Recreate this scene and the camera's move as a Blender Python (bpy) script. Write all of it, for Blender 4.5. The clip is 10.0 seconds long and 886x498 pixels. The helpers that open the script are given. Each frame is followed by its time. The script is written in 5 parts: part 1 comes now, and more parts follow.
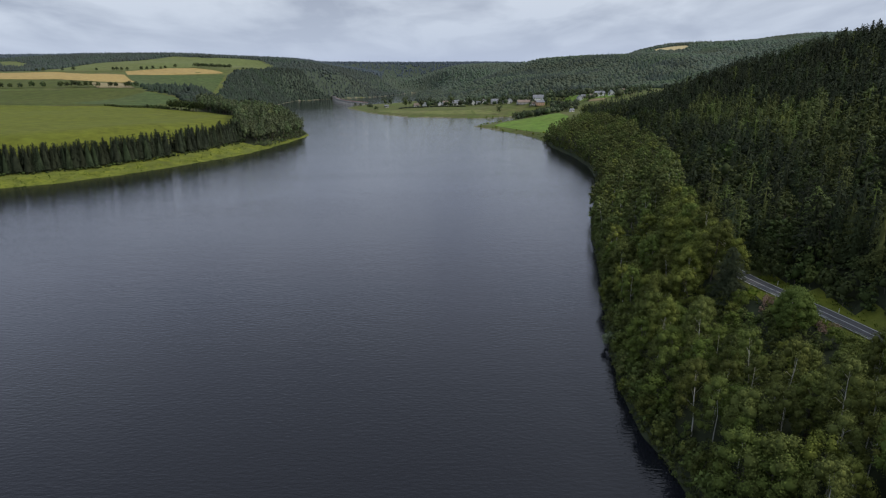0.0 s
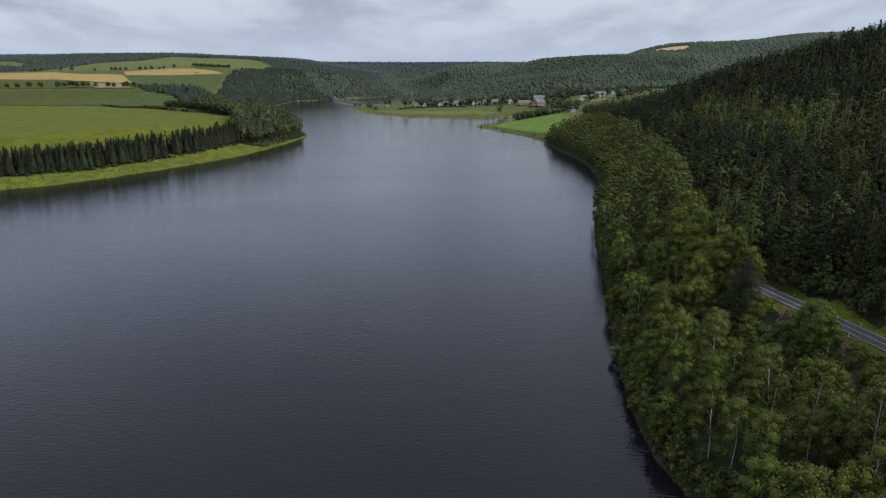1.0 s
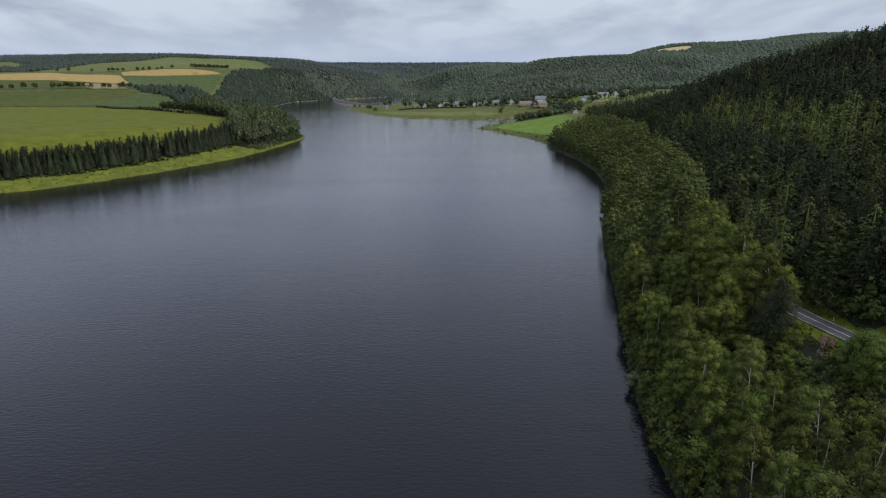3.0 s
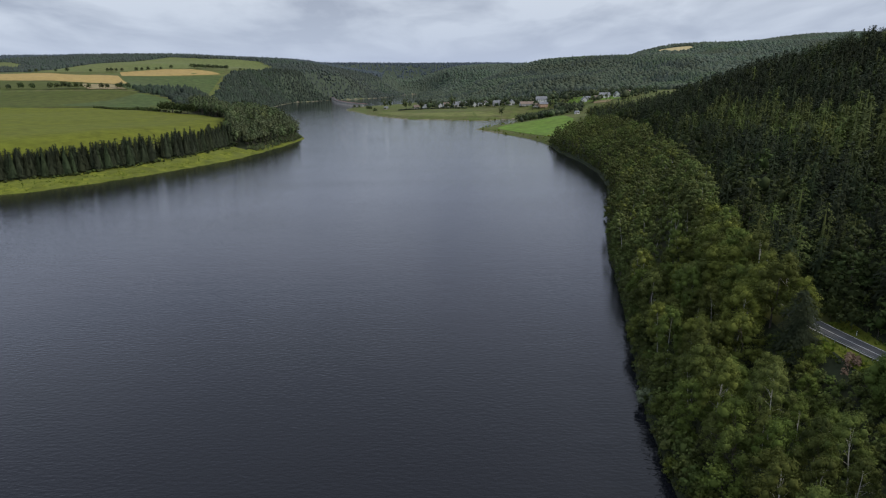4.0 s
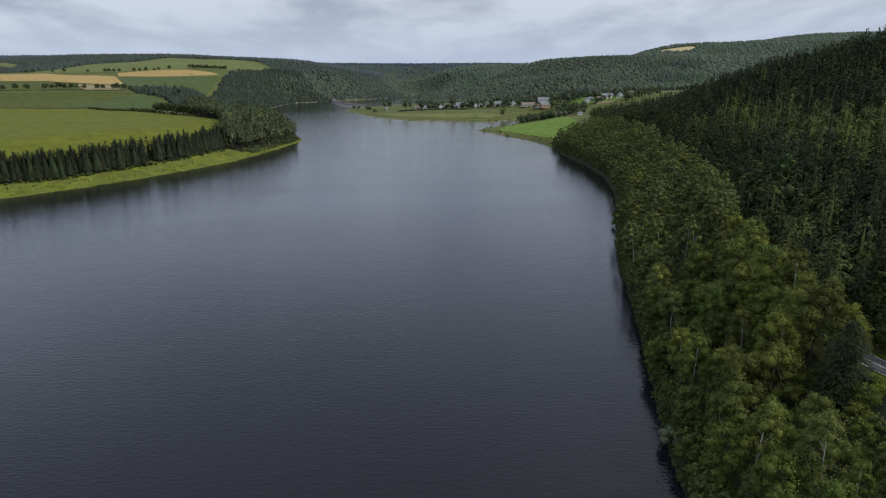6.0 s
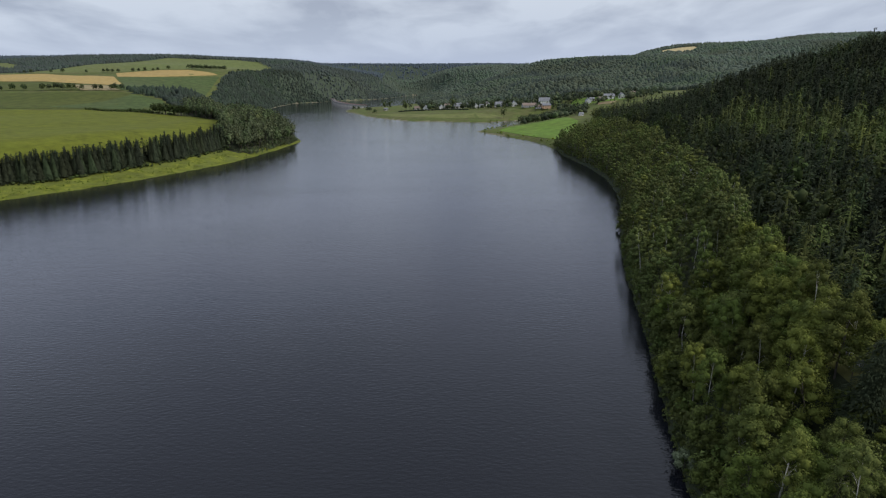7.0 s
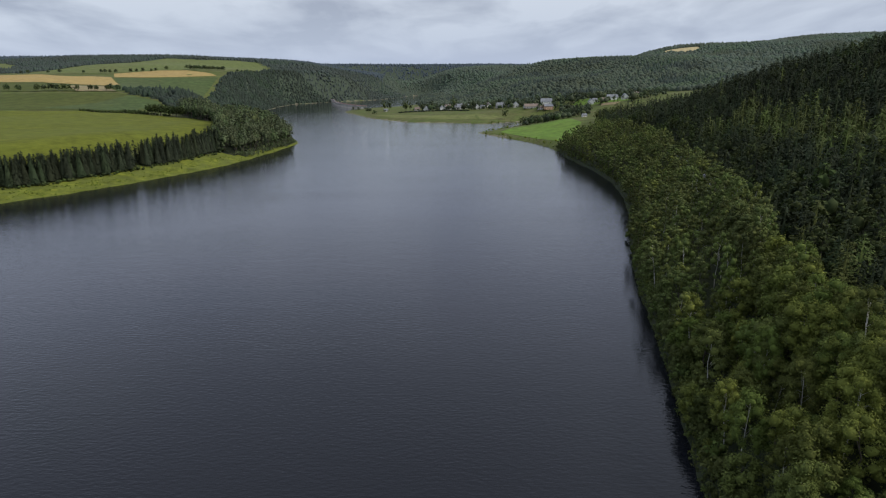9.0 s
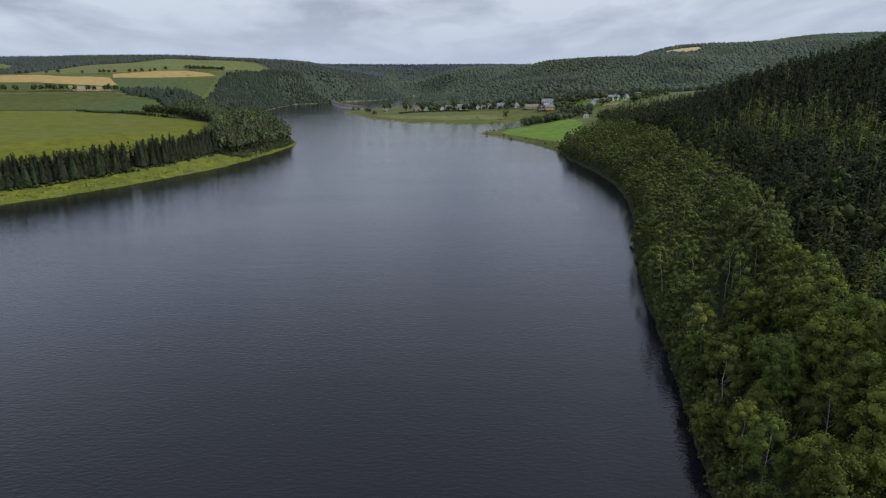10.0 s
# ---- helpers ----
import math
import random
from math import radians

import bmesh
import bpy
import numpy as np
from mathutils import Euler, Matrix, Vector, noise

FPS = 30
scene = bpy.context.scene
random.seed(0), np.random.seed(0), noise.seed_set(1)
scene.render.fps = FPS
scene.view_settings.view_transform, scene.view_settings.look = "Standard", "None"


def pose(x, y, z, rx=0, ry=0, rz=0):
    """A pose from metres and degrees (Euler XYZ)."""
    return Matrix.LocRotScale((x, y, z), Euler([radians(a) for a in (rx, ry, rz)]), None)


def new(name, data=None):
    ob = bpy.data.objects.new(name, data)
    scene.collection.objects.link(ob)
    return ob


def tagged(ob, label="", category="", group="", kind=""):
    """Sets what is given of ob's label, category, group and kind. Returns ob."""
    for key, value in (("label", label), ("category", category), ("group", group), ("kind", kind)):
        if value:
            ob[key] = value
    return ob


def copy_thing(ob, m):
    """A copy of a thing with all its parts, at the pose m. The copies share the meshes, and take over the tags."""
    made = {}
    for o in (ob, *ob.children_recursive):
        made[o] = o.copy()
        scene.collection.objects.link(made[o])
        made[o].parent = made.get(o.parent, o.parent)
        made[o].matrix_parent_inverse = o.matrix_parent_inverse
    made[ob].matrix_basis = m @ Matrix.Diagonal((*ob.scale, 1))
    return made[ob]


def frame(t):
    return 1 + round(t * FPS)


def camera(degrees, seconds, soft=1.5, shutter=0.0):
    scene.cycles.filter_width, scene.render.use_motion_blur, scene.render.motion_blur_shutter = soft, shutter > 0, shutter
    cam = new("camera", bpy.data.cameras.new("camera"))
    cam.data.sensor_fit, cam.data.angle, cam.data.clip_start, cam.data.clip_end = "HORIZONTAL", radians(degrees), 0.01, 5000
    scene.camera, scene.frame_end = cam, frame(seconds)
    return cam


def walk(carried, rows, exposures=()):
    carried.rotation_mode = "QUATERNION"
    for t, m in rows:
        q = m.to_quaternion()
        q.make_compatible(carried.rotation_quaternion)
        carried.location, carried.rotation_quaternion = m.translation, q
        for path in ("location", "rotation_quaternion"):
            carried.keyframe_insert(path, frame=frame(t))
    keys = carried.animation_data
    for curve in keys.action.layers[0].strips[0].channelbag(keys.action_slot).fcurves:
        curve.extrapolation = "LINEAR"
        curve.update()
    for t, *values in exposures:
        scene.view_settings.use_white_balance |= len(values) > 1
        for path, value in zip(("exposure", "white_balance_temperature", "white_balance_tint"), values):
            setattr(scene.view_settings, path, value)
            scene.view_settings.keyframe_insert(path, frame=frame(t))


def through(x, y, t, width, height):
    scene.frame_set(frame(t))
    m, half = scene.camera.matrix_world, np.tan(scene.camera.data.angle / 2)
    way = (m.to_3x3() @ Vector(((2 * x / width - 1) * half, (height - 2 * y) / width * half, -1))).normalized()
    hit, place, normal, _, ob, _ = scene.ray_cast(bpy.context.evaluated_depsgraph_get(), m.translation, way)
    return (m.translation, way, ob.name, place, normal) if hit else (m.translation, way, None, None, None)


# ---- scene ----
# the camera: a drone that flies up the lake
cam = camera(72.0, 10.0, soft=1.15)
ROWS = []
for step in range(21):
    t = step * 0.5
    s = t / 10
    ROWS.append((t, pose(0.44 * s + 1.09 * s ** 3, 81.55 * s + 1.38 * s * s, 78 + 0.17 * s - 0.43 * s * s,
                         90 - 16.01 + 0.21 * s + 0.03 * s * s, 0, 0.11 * s + 0.19 * s * s) @ pose(0, 0, 0, 0, 0, -(0.44 + 0.02 * s))))
walk(cam, ROWS)

# ---- light: a thin overcast, the sun behind it ----
SUN_ELEVATION, SUN_AZIMUTH = 43.0, 102.0
world = bpy.data.worlds.new("overcast_sky")
scene.world = world
world.use_nodes = True
wn, wl = world.node_tree.nodes, world.node_tree.links
wn.clear()
w_out = wn.new("ShaderNodeOutputWorld")
w_bg = wn.new("ShaderNodeBackground")
w_sky = wn.new("ShaderNodeTexSky")
w_sky.sky_type = "NISHITA"
w_sky.sun_disc = False
w_sky.sun_elevation, w_sky.sun_rotation = radians(SUN_ELEVATION), radians(SUN_AZIMUTH)
w_geo = wn.new("ShaderNodeTexCoord")
w_sep = wn.new("ShaderNodeSeparateXYZ")
wl.new(w_geo.outputs["Generated"], w_sep.inputs[0])
# the cloud sheet lies flat overhead: its pattern draws together towards the horizon
w_up = wn.new("ShaderNodeMath")
w_up.operation = "MAXIMUM"
w_up.inputs[1].default_value = 0.0
wl.new(w_sep.outputs["Z"], w_up.inputs[0])
w_add = wn.new("ShaderNodeMath")
w_add.operation = "ADD"
w_add.inputs[1].default_value = 0.16
wl.new(w_up.outputs[0], w_add.inputs[0])
w_div = wn.new("ShaderNodeVectorMath")
w_div.operation = "DIVIDE"
wl.new(w_geo.outputs["Generated"], w_div.inputs[0])
w_comb = wn.new("ShaderNodeCombineXYZ")
for k in range(2):
    wl.new(w_add.outputs[0], w_comb.inputs[k])
w_comb.inputs[2].default_value = 1.0
wl.new(w_comb.outputs[0], w_div.inputs[1])
w_noise = wn.new("ShaderNodeTexNoise")
w_noise.inputs["Scale"].default_value = 1.5
w_noise.inputs["Detail"].default_value = 7.0
w_noise.inputs["Roughness"].default_value = 0.52
w_noise.inputs["Distortion"].default_value = 0.35
w_map = wn.new("ShaderNodeMapping")
w_map.inputs["Location"].default_value = (3.1, 0.4, 0.0)
w_map.inputs["Scale"].default_value = (1.0, 0.6, 0.3)
wl.new(w_div.outputs[0], w_map.inputs[0])
wl.new(w_map.outputs[0], w_noise.inputs["Vector"])
w_ramp = wn.new("ShaderNodeValToRGB")
w_ramp.color_ramp.elements[0].position, w_ramp.color_ramp.elements[0].color = 0.40, (0.72, 0.78, 0.88, 1)
w_ramp.color_ramp.elements[1].position, w_ramp.color_ramp.elements[1].color = 0.62, (0.36, 0.40, 0.50, 1)
wl.new(w_noise.outputs["Fac"], w_ramp.inputs[0])
# bluish horizon, a bright unseen band added to lift the water, greyer cloud higher
w_rise = wn.new("ShaderNodeValToRGB")
w_rise.color_ramp.elements[0].position, w_rise.color_ramp.elements[0].color = 0.0, (0.51, 0.60, 0.80, 1)
w_rise.color_ramp.elements[1].position, w_rise.color_ramp.elements[1].color = 0.7, (0.40, 0.46, 0.60, 1)
for pos, col in ((0.10, (0.56, 0.65, 0.84)), (0.20, (0.92, 1.05, 1.43)), (0.34, (0.70, 0.80, 1.08))):
    w_rise.color_ramp.elements.new(pos).color = (*col, 1)
wl.new(w_up.outputs[0], w_rise.inputs[0])
w_mixfac = wn.new("ShaderNodeValToRGB")
w_mixfac.color_ramp.elements[0].position, w_mixfac.color_ramp.elements[0].color = 0.02, (0.08, 0.08, 0.08, 1)
w_mixfac.color_ramp.elements[1].position, w_mixfac.color_ramp.elements[1].color = 0.22, (0.45, 0.45, 0.45, 1)
for pos, v in ((0.05, 0.35), (0.11, 0.8)):
    w_mixfac.color_ramp.elements.new(pos).color = (v, v, v, 1)
wl.new(w_up.outputs[0], w_mixfac.inputs[0])
w_mix = wn.new("ShaderNodeMix")
w_mix.data_type = "RGBA"
wl.new(w_mixfac.outputs[0], w_mix.inputs["Factor"])
wl.new(w_rise.outputs[0], w_mix.inputs["A"])
wl.new(w_ramp.outputs[0], w_mix.inputs["B"])
# the clear sky shows a little through the sheet
w_skys = wn.new("ShaderNodeMix")
w_skys.data_type, w_skys.blend_type = "RGBA", "ADD"
w_skys.inputs["Factor"].default_value = 0.012
wl.new(w_mix.outputs["Result"], w_skys.inputs["A"])
wl.new(w_sky.outputs[0], w_skys.inputs["B"])
# the sheet glows broadly round the hidden sun
w_unit = wn.new("ShaderNodeVectorMath")
w_unit.operation = "NORMALIZE"
wl.new(w_geo.outputs["Generated"], w_unit.inputs[0])
w_dot = wn.new("ShaderNodeVectorMath")
w_dot.operation = "DOT_PRODUCT"
w_dot.inputs[1].default_value = tuple(Euler((0, 0, -radians(SUN_AZIMUTH))).to_matrix() @ Vector((0, math.cos(radians(SUN_ELEVATION)), math.sin(radians(SUN_ELEVATION)))))
wl.new(w_unit.outputs[0], w_dot.inputs[0])
w_glow = wn.new("ShaderNodeValToRGB")
w_glow.color_ramp.interpolation = "EASE"
w_glow.color_ramp.elements[0].position, w_glow.color_ramp.elements[0].color = 0.2, (0, 0, 0, 1)
w_glow.color_ramp.elements[1].position, w_glow.color_ramp.elements[1].color = 1.0, (0.5, 0.51, 0.54, 1)
wl.new(w_dot.outputs["Value"], w_glow.inputs[0])
w_sum = wn.new("ShaderNodeMix")
w_sum.data_type, w_sum.blend_type = "RGBA", "ADD"
w_sum.inputs["Factor"].default_value = 1.0
wl.new(w_skys.outputs["Result"], w_sum.inputs["A"])
wl.new(w_glow.outputs[0], w_sum.inputs["B"])
wl.new(w_sum.outputs["Result"], w_bg.inputs["Color"])
w_bg.inputs["Strength"].default_value = 0.83
wl.new(w_bg.outputs[0], w_out.inputs["Surface"])

sun = new("sun", bpy.data.lights.new("sun", "SUN"))
sun.data.energy, sun.data.angle, sun.data.color = 2.2, radians(10), (1.0, 0.93, 0.82)
sun.matrix_world = pose(0, 0, 400, 90 - SUN_ELEVATION, 0, 180 - SUN_AZIMUTH)
scene.view_settings.exposure = 0.0


# ---- materials ----
def nodes_of(name):
    m = bpy.data.materials.new(name)
    m.use_nodes = True
    t = m.node_tree
    t.nodes.clear()
    out = t.nodes.new("ShaderNodeOutputMaterial")
    b = t.nodes.new("ShaderNodeBsdfPrincipled")
    t.links.new(b.outputs[0], out.inputs["Surface"])
    return m, t, b, out


def noise_node(t, scale, detail=4.0, rough=0.55, stretch=(1, 1, 1), source="Object"):
    c = t.nodes.new("ShaderNodeTexCoord")
    mp = t.nodes.new("ShaderNodeMapping")
    mp.inputs["Scale"].default_value = stretch
    n = t.nodes.new("ShaderNodeTexNoise")
    n.inputs["Scale"].default_value, n.inputs["Detail"].default_value, n.inputs["Roughness"].default_value = scale, detail, rough
    t.links.new(c.outputs[source], mp.inputs[0])
    t.links.new(mp.outputs[0], n.inputs["Vector"])
    return n


def ramp_node(t, value, stops):
    r = t.nodes.new("ShaderNodeValToRGB")
    el = r.color_ramp.elements
    el[0].position, el[0].color = stops[0][0], (*stops[0][1], 1)
    el[1].position, el[1].color = stops[-1][0], (*stops[-1][1], 1)
    for pos, col in stops[1:-1]:
        el.new(pos).color = (*col, 1)
    t.links.new(value, r.inputs[0])
    return r


def mix_node(t, fac, a, b, blend="MIX"):
    m = t.nodes.new("ShaderNodeMix")
    m.data_type, m.blend_type = "RGBA", blend
    if isinstance(fac, (int, float)):
        m.inputs["Factor"].default_value = fac
    else:
        t.links.new(fac, m.inputs["Factor"])
    for key, v in (("A", a), ("B", b)):
        if isinstance(v, tuple):
            m.inputs[key].default_value = (*v, 1)
        else:
            t.links.new(v, m.inputs[key])
    return m


def bump_node(t, b, value, strength, distance):
    n = t.nodes.new("ShaderNodeBump")
    n.inputs["Strength"].default_value, n.inputs["Distance"].default_value = strength, distance
    t.links.new(value, n.inputs["Height"])
    t.links.new(n.outputs[0], b.inputs["Normal"])
    return n


def earth(name, low, high, patch, fine=0.35, broad=0.02, relief=0.25, rows=None):
    """Soil, grass or crop: a broad patchiness over a fine grain; rows: (metres apart, degrees) of a drilled crop's tramlines."""
    m, t, b, out = nodes_of(name)
    n1, n2, n3 = noise_node(t, fine, 6, 0.65), noise_node(t, broad, 3), noise_node(t, 0.09, 4)
    c = ramp_node(t, n1.outputs["Fac"], [(0.3, low), (0.7, high)])
    r2 = ramp_node(t, n2.outputs["Fac"], [(0.42, (0, 0, 0)), (0.62, (1, 1, 1))])
    c2 = mix_node(t, r2.outputs[0], c.outputs[0], patch)
    r3 = ramp_node(t, n3.outputs["Fac"], [(0.3, (0.78, 0.78, 0.78)), (0.7, (1.2, 1.2, 1.2))])
    c3 = mix_node(t, 1.0, c2.outputs["Result"], r3.outputs[0], "MULTIPLY")
    last = c3.outputs["Result"]
    if rows:
        co = t.nodes.new("ShaderNodeTexCoord")
        mp = t.nodes.new("ShaderNodeMapping")
        mp.inputs["Rotation"].default_value = (0, 0, radians(rows[1]))
        wv = t.nodes.new("ShaderNodeTexWave")
        wv.inputs["Scale"].default_value = 0.314 / rows[0]
        wv.inputs["Distortion"].default_value, wv.inputs["Detail Scale"].default_value = 0.15, 0.02
        t.links.new(co.outputs["Object"], mp.inputs[0])
        t.links.new(mp.outputs[0], wv.inputs["Vector"])
        rr = ramp_node(t, wv.outputs["Fac"], [(0.0, (0.9, 0.91, 0.89)), (0.12, (1, 1, 1))])
        last = mix_node(t, 1.0, last, rr.outputs[0], "MULTIPLY").outputs["Result"]
    t.links.new(last, b.inputs["Base Color"])
    b.inputs["Roughness"].default_value = 0.95
    b.inputs["Specular IOR Level"].default_value = 0.15
    bump_node(t, b, n1.outputs["Fac"], 0.6, relief)
    return m


def foliage(name, dark, light, warm, own=True, through=0.18):
    """Leaves: each leaf clump differs a little, each tree more. own: trees that are objects; else the tint is stored with each tree of a wood."""
    m, t, b, out = nodes_of(name)
    if own:
        src = t.nodes.new("ShaderNodeObjectInfo").outputs["Random"]
    else:
        a = t.nodes.new("ShaderNodeAttribute")
        a.attribute_name = "tint"
        src = a.outputs["Fac"]
    g = t.nodes.new("ShaderNodeNewGeometry").outputs["Random Per Island"]
    c1 = ramp_node(t, g, [(0.0, dark), (1.0, light)])
    c2 = ramp_node(t, src, [(0.0, (0.52, 0.55, 0.55)), (0.22, (0.80, 0.76, 0.66)), (0.45, (1, 1, 1)), (0.68, (0.92, 1.08, 0.84)), (0.84, warm), (1.0, (1.38, 1.33, 0.98))])
    c3 = mix_node(t, 1.0, c1.outputs[0], c2.outputs[0], "MULTIPLY")
    t.links.new(c3.outputs["Result"], b.inputs["Base Color"])
    b.inputs["Roughness"].default_value = 0.8
    b.inputs["Specular IOR Level"].default_value = 0.12
    tr = t.nodes.new("ShaderNodeBsdfTranslucent")
    t.links.new(c3.outputs["Result"], tr.inputs["Color"])
    mx = t.nodes.new("ShaderNodeMixShader")
    mx.inputs[0].default_value = through
    t.links.new(b.outputs[0], mx.inputs[1])
    t.links.new(tr.outputs[0], mx.inputs[2])
    t.links.new(mx.outputs[0], out.inputs["Surface"])
    return m


def plain(name, low, high, scale=2.0, rough=0.8, metal=0.0, relief=0.02, stretch=(1, 1, 1)):
    m, t, b, out = nodes_of(name)
    n, n2 = noise_node(t, scale, 6, 0.6, stretch), noise_node(t, scale * 0.13, 3, 0.5)
    c = ramp_node(t, n.outputs["Fac"], [(0.3, low), (0.7, high)])
    r = ramp_node(t, n2.outputs["Fac"], [(0.3, (0.8, 0.8, 0.8)), (0.7, (1.12, 1.12, 1.12))])
    t.links.new(mix_node(t, 1.0, c.outputs[0], r.outputs[0], "MULTIPLY").outputs["Result"], b.inputs["Base Color"])
    b.inputs["Roughness"].default_value, b.inputs["Metallic"].default_value = rough, metal
    bump_node(t, b, n.outputs["Fac"], 0.5, relief)
    return m


def lake_water():
    m, t, b, out = nodes_of("lake_water")
    b.inputs["Base Color"].default_value = (0.008, 0.009, 0.0125, 1)
    b.inputs["IOR"].default_value = 1.33
    b.inputs["Roughness"].default_value = 0.035
    ripple = noise_node(t, 0.95, 2, 0.5, (0.5, 1.25, 1))
    chop = noise_node(t, 2.2, 1, 0.5, (0.55, 1.2, 1))
    swell = noise_node(t, 0.13, 2, 0.5, (0.5, 1.3, 1))
    gust = noise_node(t, 0.012, 3, 0.55, (0.45, 1.6, 1))
    s1 = t.nodes.new("ShaderNodeMath")
    s1.operation = "MULTIPLY_ADD"
    s1.inputs[1].default_value = 0.28
    t.links.new(chop.outputs["Fac"], s1.inputs[0])
    t.links.new(ripple.outputs["Fac"], s1.inputs[2])
    s2 = t.nodes.new("ShaderNodeMath")
    s2.operation = "MULTIPLY_ADD"
    s2.inputs[1].default_value = 0.5
    t.links.new(swell.outputs["Fac"], s2.inputs[0])
    t.links.new(s1.outputs[0], s2.inputs[2])
    g = t.nodes.new("ShaderNodeMapRange")
    g.inputs["From Min"].default_value, g.inputs["From Max"].default_value = 0.35, 0.65
    g.inputs["To Min"].default_value, g.inputs["To Max"].default_value = 0.8, 1.05
    t.links.new(gust.outputs["Fac"], g.inputs["Value"])
    n = bump_node(t, b, s2.outputs[0], 1.0, 0.092)
    t.links.new(g.outputs[0], n.inputs["Strength"])
    return m


WATER = lake_water()
GRASS = earth("meadow_grass", (0.055, 0.075, 0.018), (0.105, 0.13, 0.032), (0.095, 0.10, 0.034), 0.4, 0.03, 0.3)
FLOOR = earth("forest_floor", (0.020, 0.027, 0.014), (0.040, 0.050, 0.026), (0.033, 0.039, 0.020), 0.5, 0.05, 0.3)
CANOPY = earth("far_forest_undergrowth", (0.040, 0.054, 0.036), (0.066, 0.084, 0.054), (0.052, 0.068, 0.046), 0.12, 0.02, 0.6)
BANK_GRASS = earth("bank_grass", (0.063, 0.084, 0.012), (0.193, 0.210, 0.029), (0.105, 0.122, 0.025), 0.22, 0.07, 0.9)
MUD = earth("shore_stones", (0.12, 0.105, 0.075), (0.24, 0.21, 0.16), (0.15, 0.15, 0.08), 0.8, 0.06, 0.2)
CROP_NEAR = earth("rape_stubble_field", (0.084, 0.099, 0.010), (0.124, 0.135, 0.015), (0.101, 0.116, 0.013), 0.25, 0.012, 0.15, (18, 20))
CROP_GREEN = earth("young_crop_field", (0.049, 0.066, 0.014), (0.071, 0.087, 0.018), (0.070, 0.083, 0.019), 0.2, 0.008, 0.15, (24, 25))
CROP_DARK = earth("beet_field", (0.052, 0.079, 0.025), (0.072, 0.101, 0.032), (0.065, 0.086, 0.030), 0.2, 0.01, 0.15, (24, 60))
CROP_PALE = earth("upland_pasture", (0.096, 0.120, 0.038), (0.128, 0.151, 0.048), (0.116, 0.131, 0.045), 0.15, 0.006, 0.15, (30, 40))
WHEAT = earth("ripe_wheat_field", (0.285, 0.205, 0.07), (0.385, 0.285, 0.105), (0.32, 0.235, 0.09), 0.2, 0.01, 0.15, (24, 70))
PALE_WHEAT = earth("pale_ripe_barley", (0.36, 0.30, 0.155), (0.46, 0.385, 0.21), (0.40, 0.33, 0.18), 0.2, 0.01, 0.15)
STUBBLE = earth("harvested_strip", (0.20, 0.16, 0.09), (0.27, 0.21, 0.12), (0.22, 0.19, 0.10), 0.2, 0.02, 0.15)
MEADOW = earth("shore_meadow", (0.095, 0.112, 0.034), (0.150, 0.168, 0.050), (0.135, 0.140, 0.052), 0.3, 0.03, 0.15)
LAWN = earth("mown_meadow", (0.085, 0.155, 0.022), (0.13, 0.215, 0.032), (0.11, 0.17, 0.03), 0.3, 0.02, 0.12)
ASPHALT = plain("asphalt", (0.05, 0.052, 0.056), (0.085, 0.087, 0.09), 3.0, 0.85, 0, 0.01)
PAINT = plain("road_paint", (0.55, 0.55, 0.53), (0.75, 0.75, 0.72), 4.0, 0.7)
STEEL = plain("galvanised_steel", (0.38, 0.39, 0.40), (0.52, 0.53, 0.54), 3.0, 0.45, 0.8)
PLASTIC = plain("white_plastic", (0.70, 0.70, 0.68), (0.82, 0.82, 0.80), 5.0, 0.5)
BLACK = plain("black_plastic", (0.02, 0.02, 0.02), (0.035, 0.035, 0.035), 5.0, 0.5)
CONCRETE = plain("weathered_concrete", (0.54, 0.53, 0.50), (0.68, 0.66, 0.62), 0.5, 0.85)
PARAPET = plain("rust_brown_railing", (0.40, 0.24, 0.20), (0.52, 0.33, 0.28), 0.8, 0.7)
RENDER_WHITE = plain("white_render", (0.68, 0.67, 0.63), (0.80, 0.79, 0.76), 0.6, 0.85)
RENDER_OCHRE = plain("ochre_render", (0.52, 0.33, 0.20), (0.62, 0.41, 0.26), 0.6, 0.85)
RENDER_GREY = plain("grey_render", (0.36, 0.36, 0.34), (0.47, 0.46, 0.44), 0.6, 0.85)
SLATE = plain("slate_roof", (0.13, 0.14, 0.155), (0.20, 0.21, 0.23), 1.2, 0.6, 0, 0.03, (1, 1, 3))
TILE = plain("brown_tile_roof", (0.15, 0.115, 0.092), (0.22, 0.165, 0.13), 1.2, 0.7, 0, 0.03, (1, 1, 3))
GLASS_DARK = plain("dark_window_glass", (0.02, 0.024, 0.03), (0.03, 0.035, 0.04), 1.0, 0.19)
DOOR_WOOD = plain("brown_door_wood", (0.12, 0.07, 0.035), (0.19, 0.11, 0.06), 2.0, 0.6)
BARK = plain("brown_bark", (0.05, 0.042, 0.033), (0.13, 0.11, 0.09), 3.0, 0.9, 0, 0.03, (1, 1, 0.25))
BIRCH_BARK = plain("white_birch_bark", (0.30, 0.29, 0.26), (0.66, 0.64, 0.59), 2.2, 0.75, 0, 0.02, (1, 1, 2.5))
BRACKEN = plain("red_brown_bracken", (0.16, 0.105, 0.07), (0.28, 0.19, 0.13), 2.0, 0.9)
LEAF = foliage("broad_leaves", (0.073, 0.091, 0.024), (0.140, 0.166, 0.043), (1.15, 1.1, 0.9), through=0.12)
BIRCH_LEAF = foliage("birch_leaves", (0.080, 0.099, 0.028), (0.154, 0.179, 0.048), (1.15, 1.1, 0.9), through=0.12)
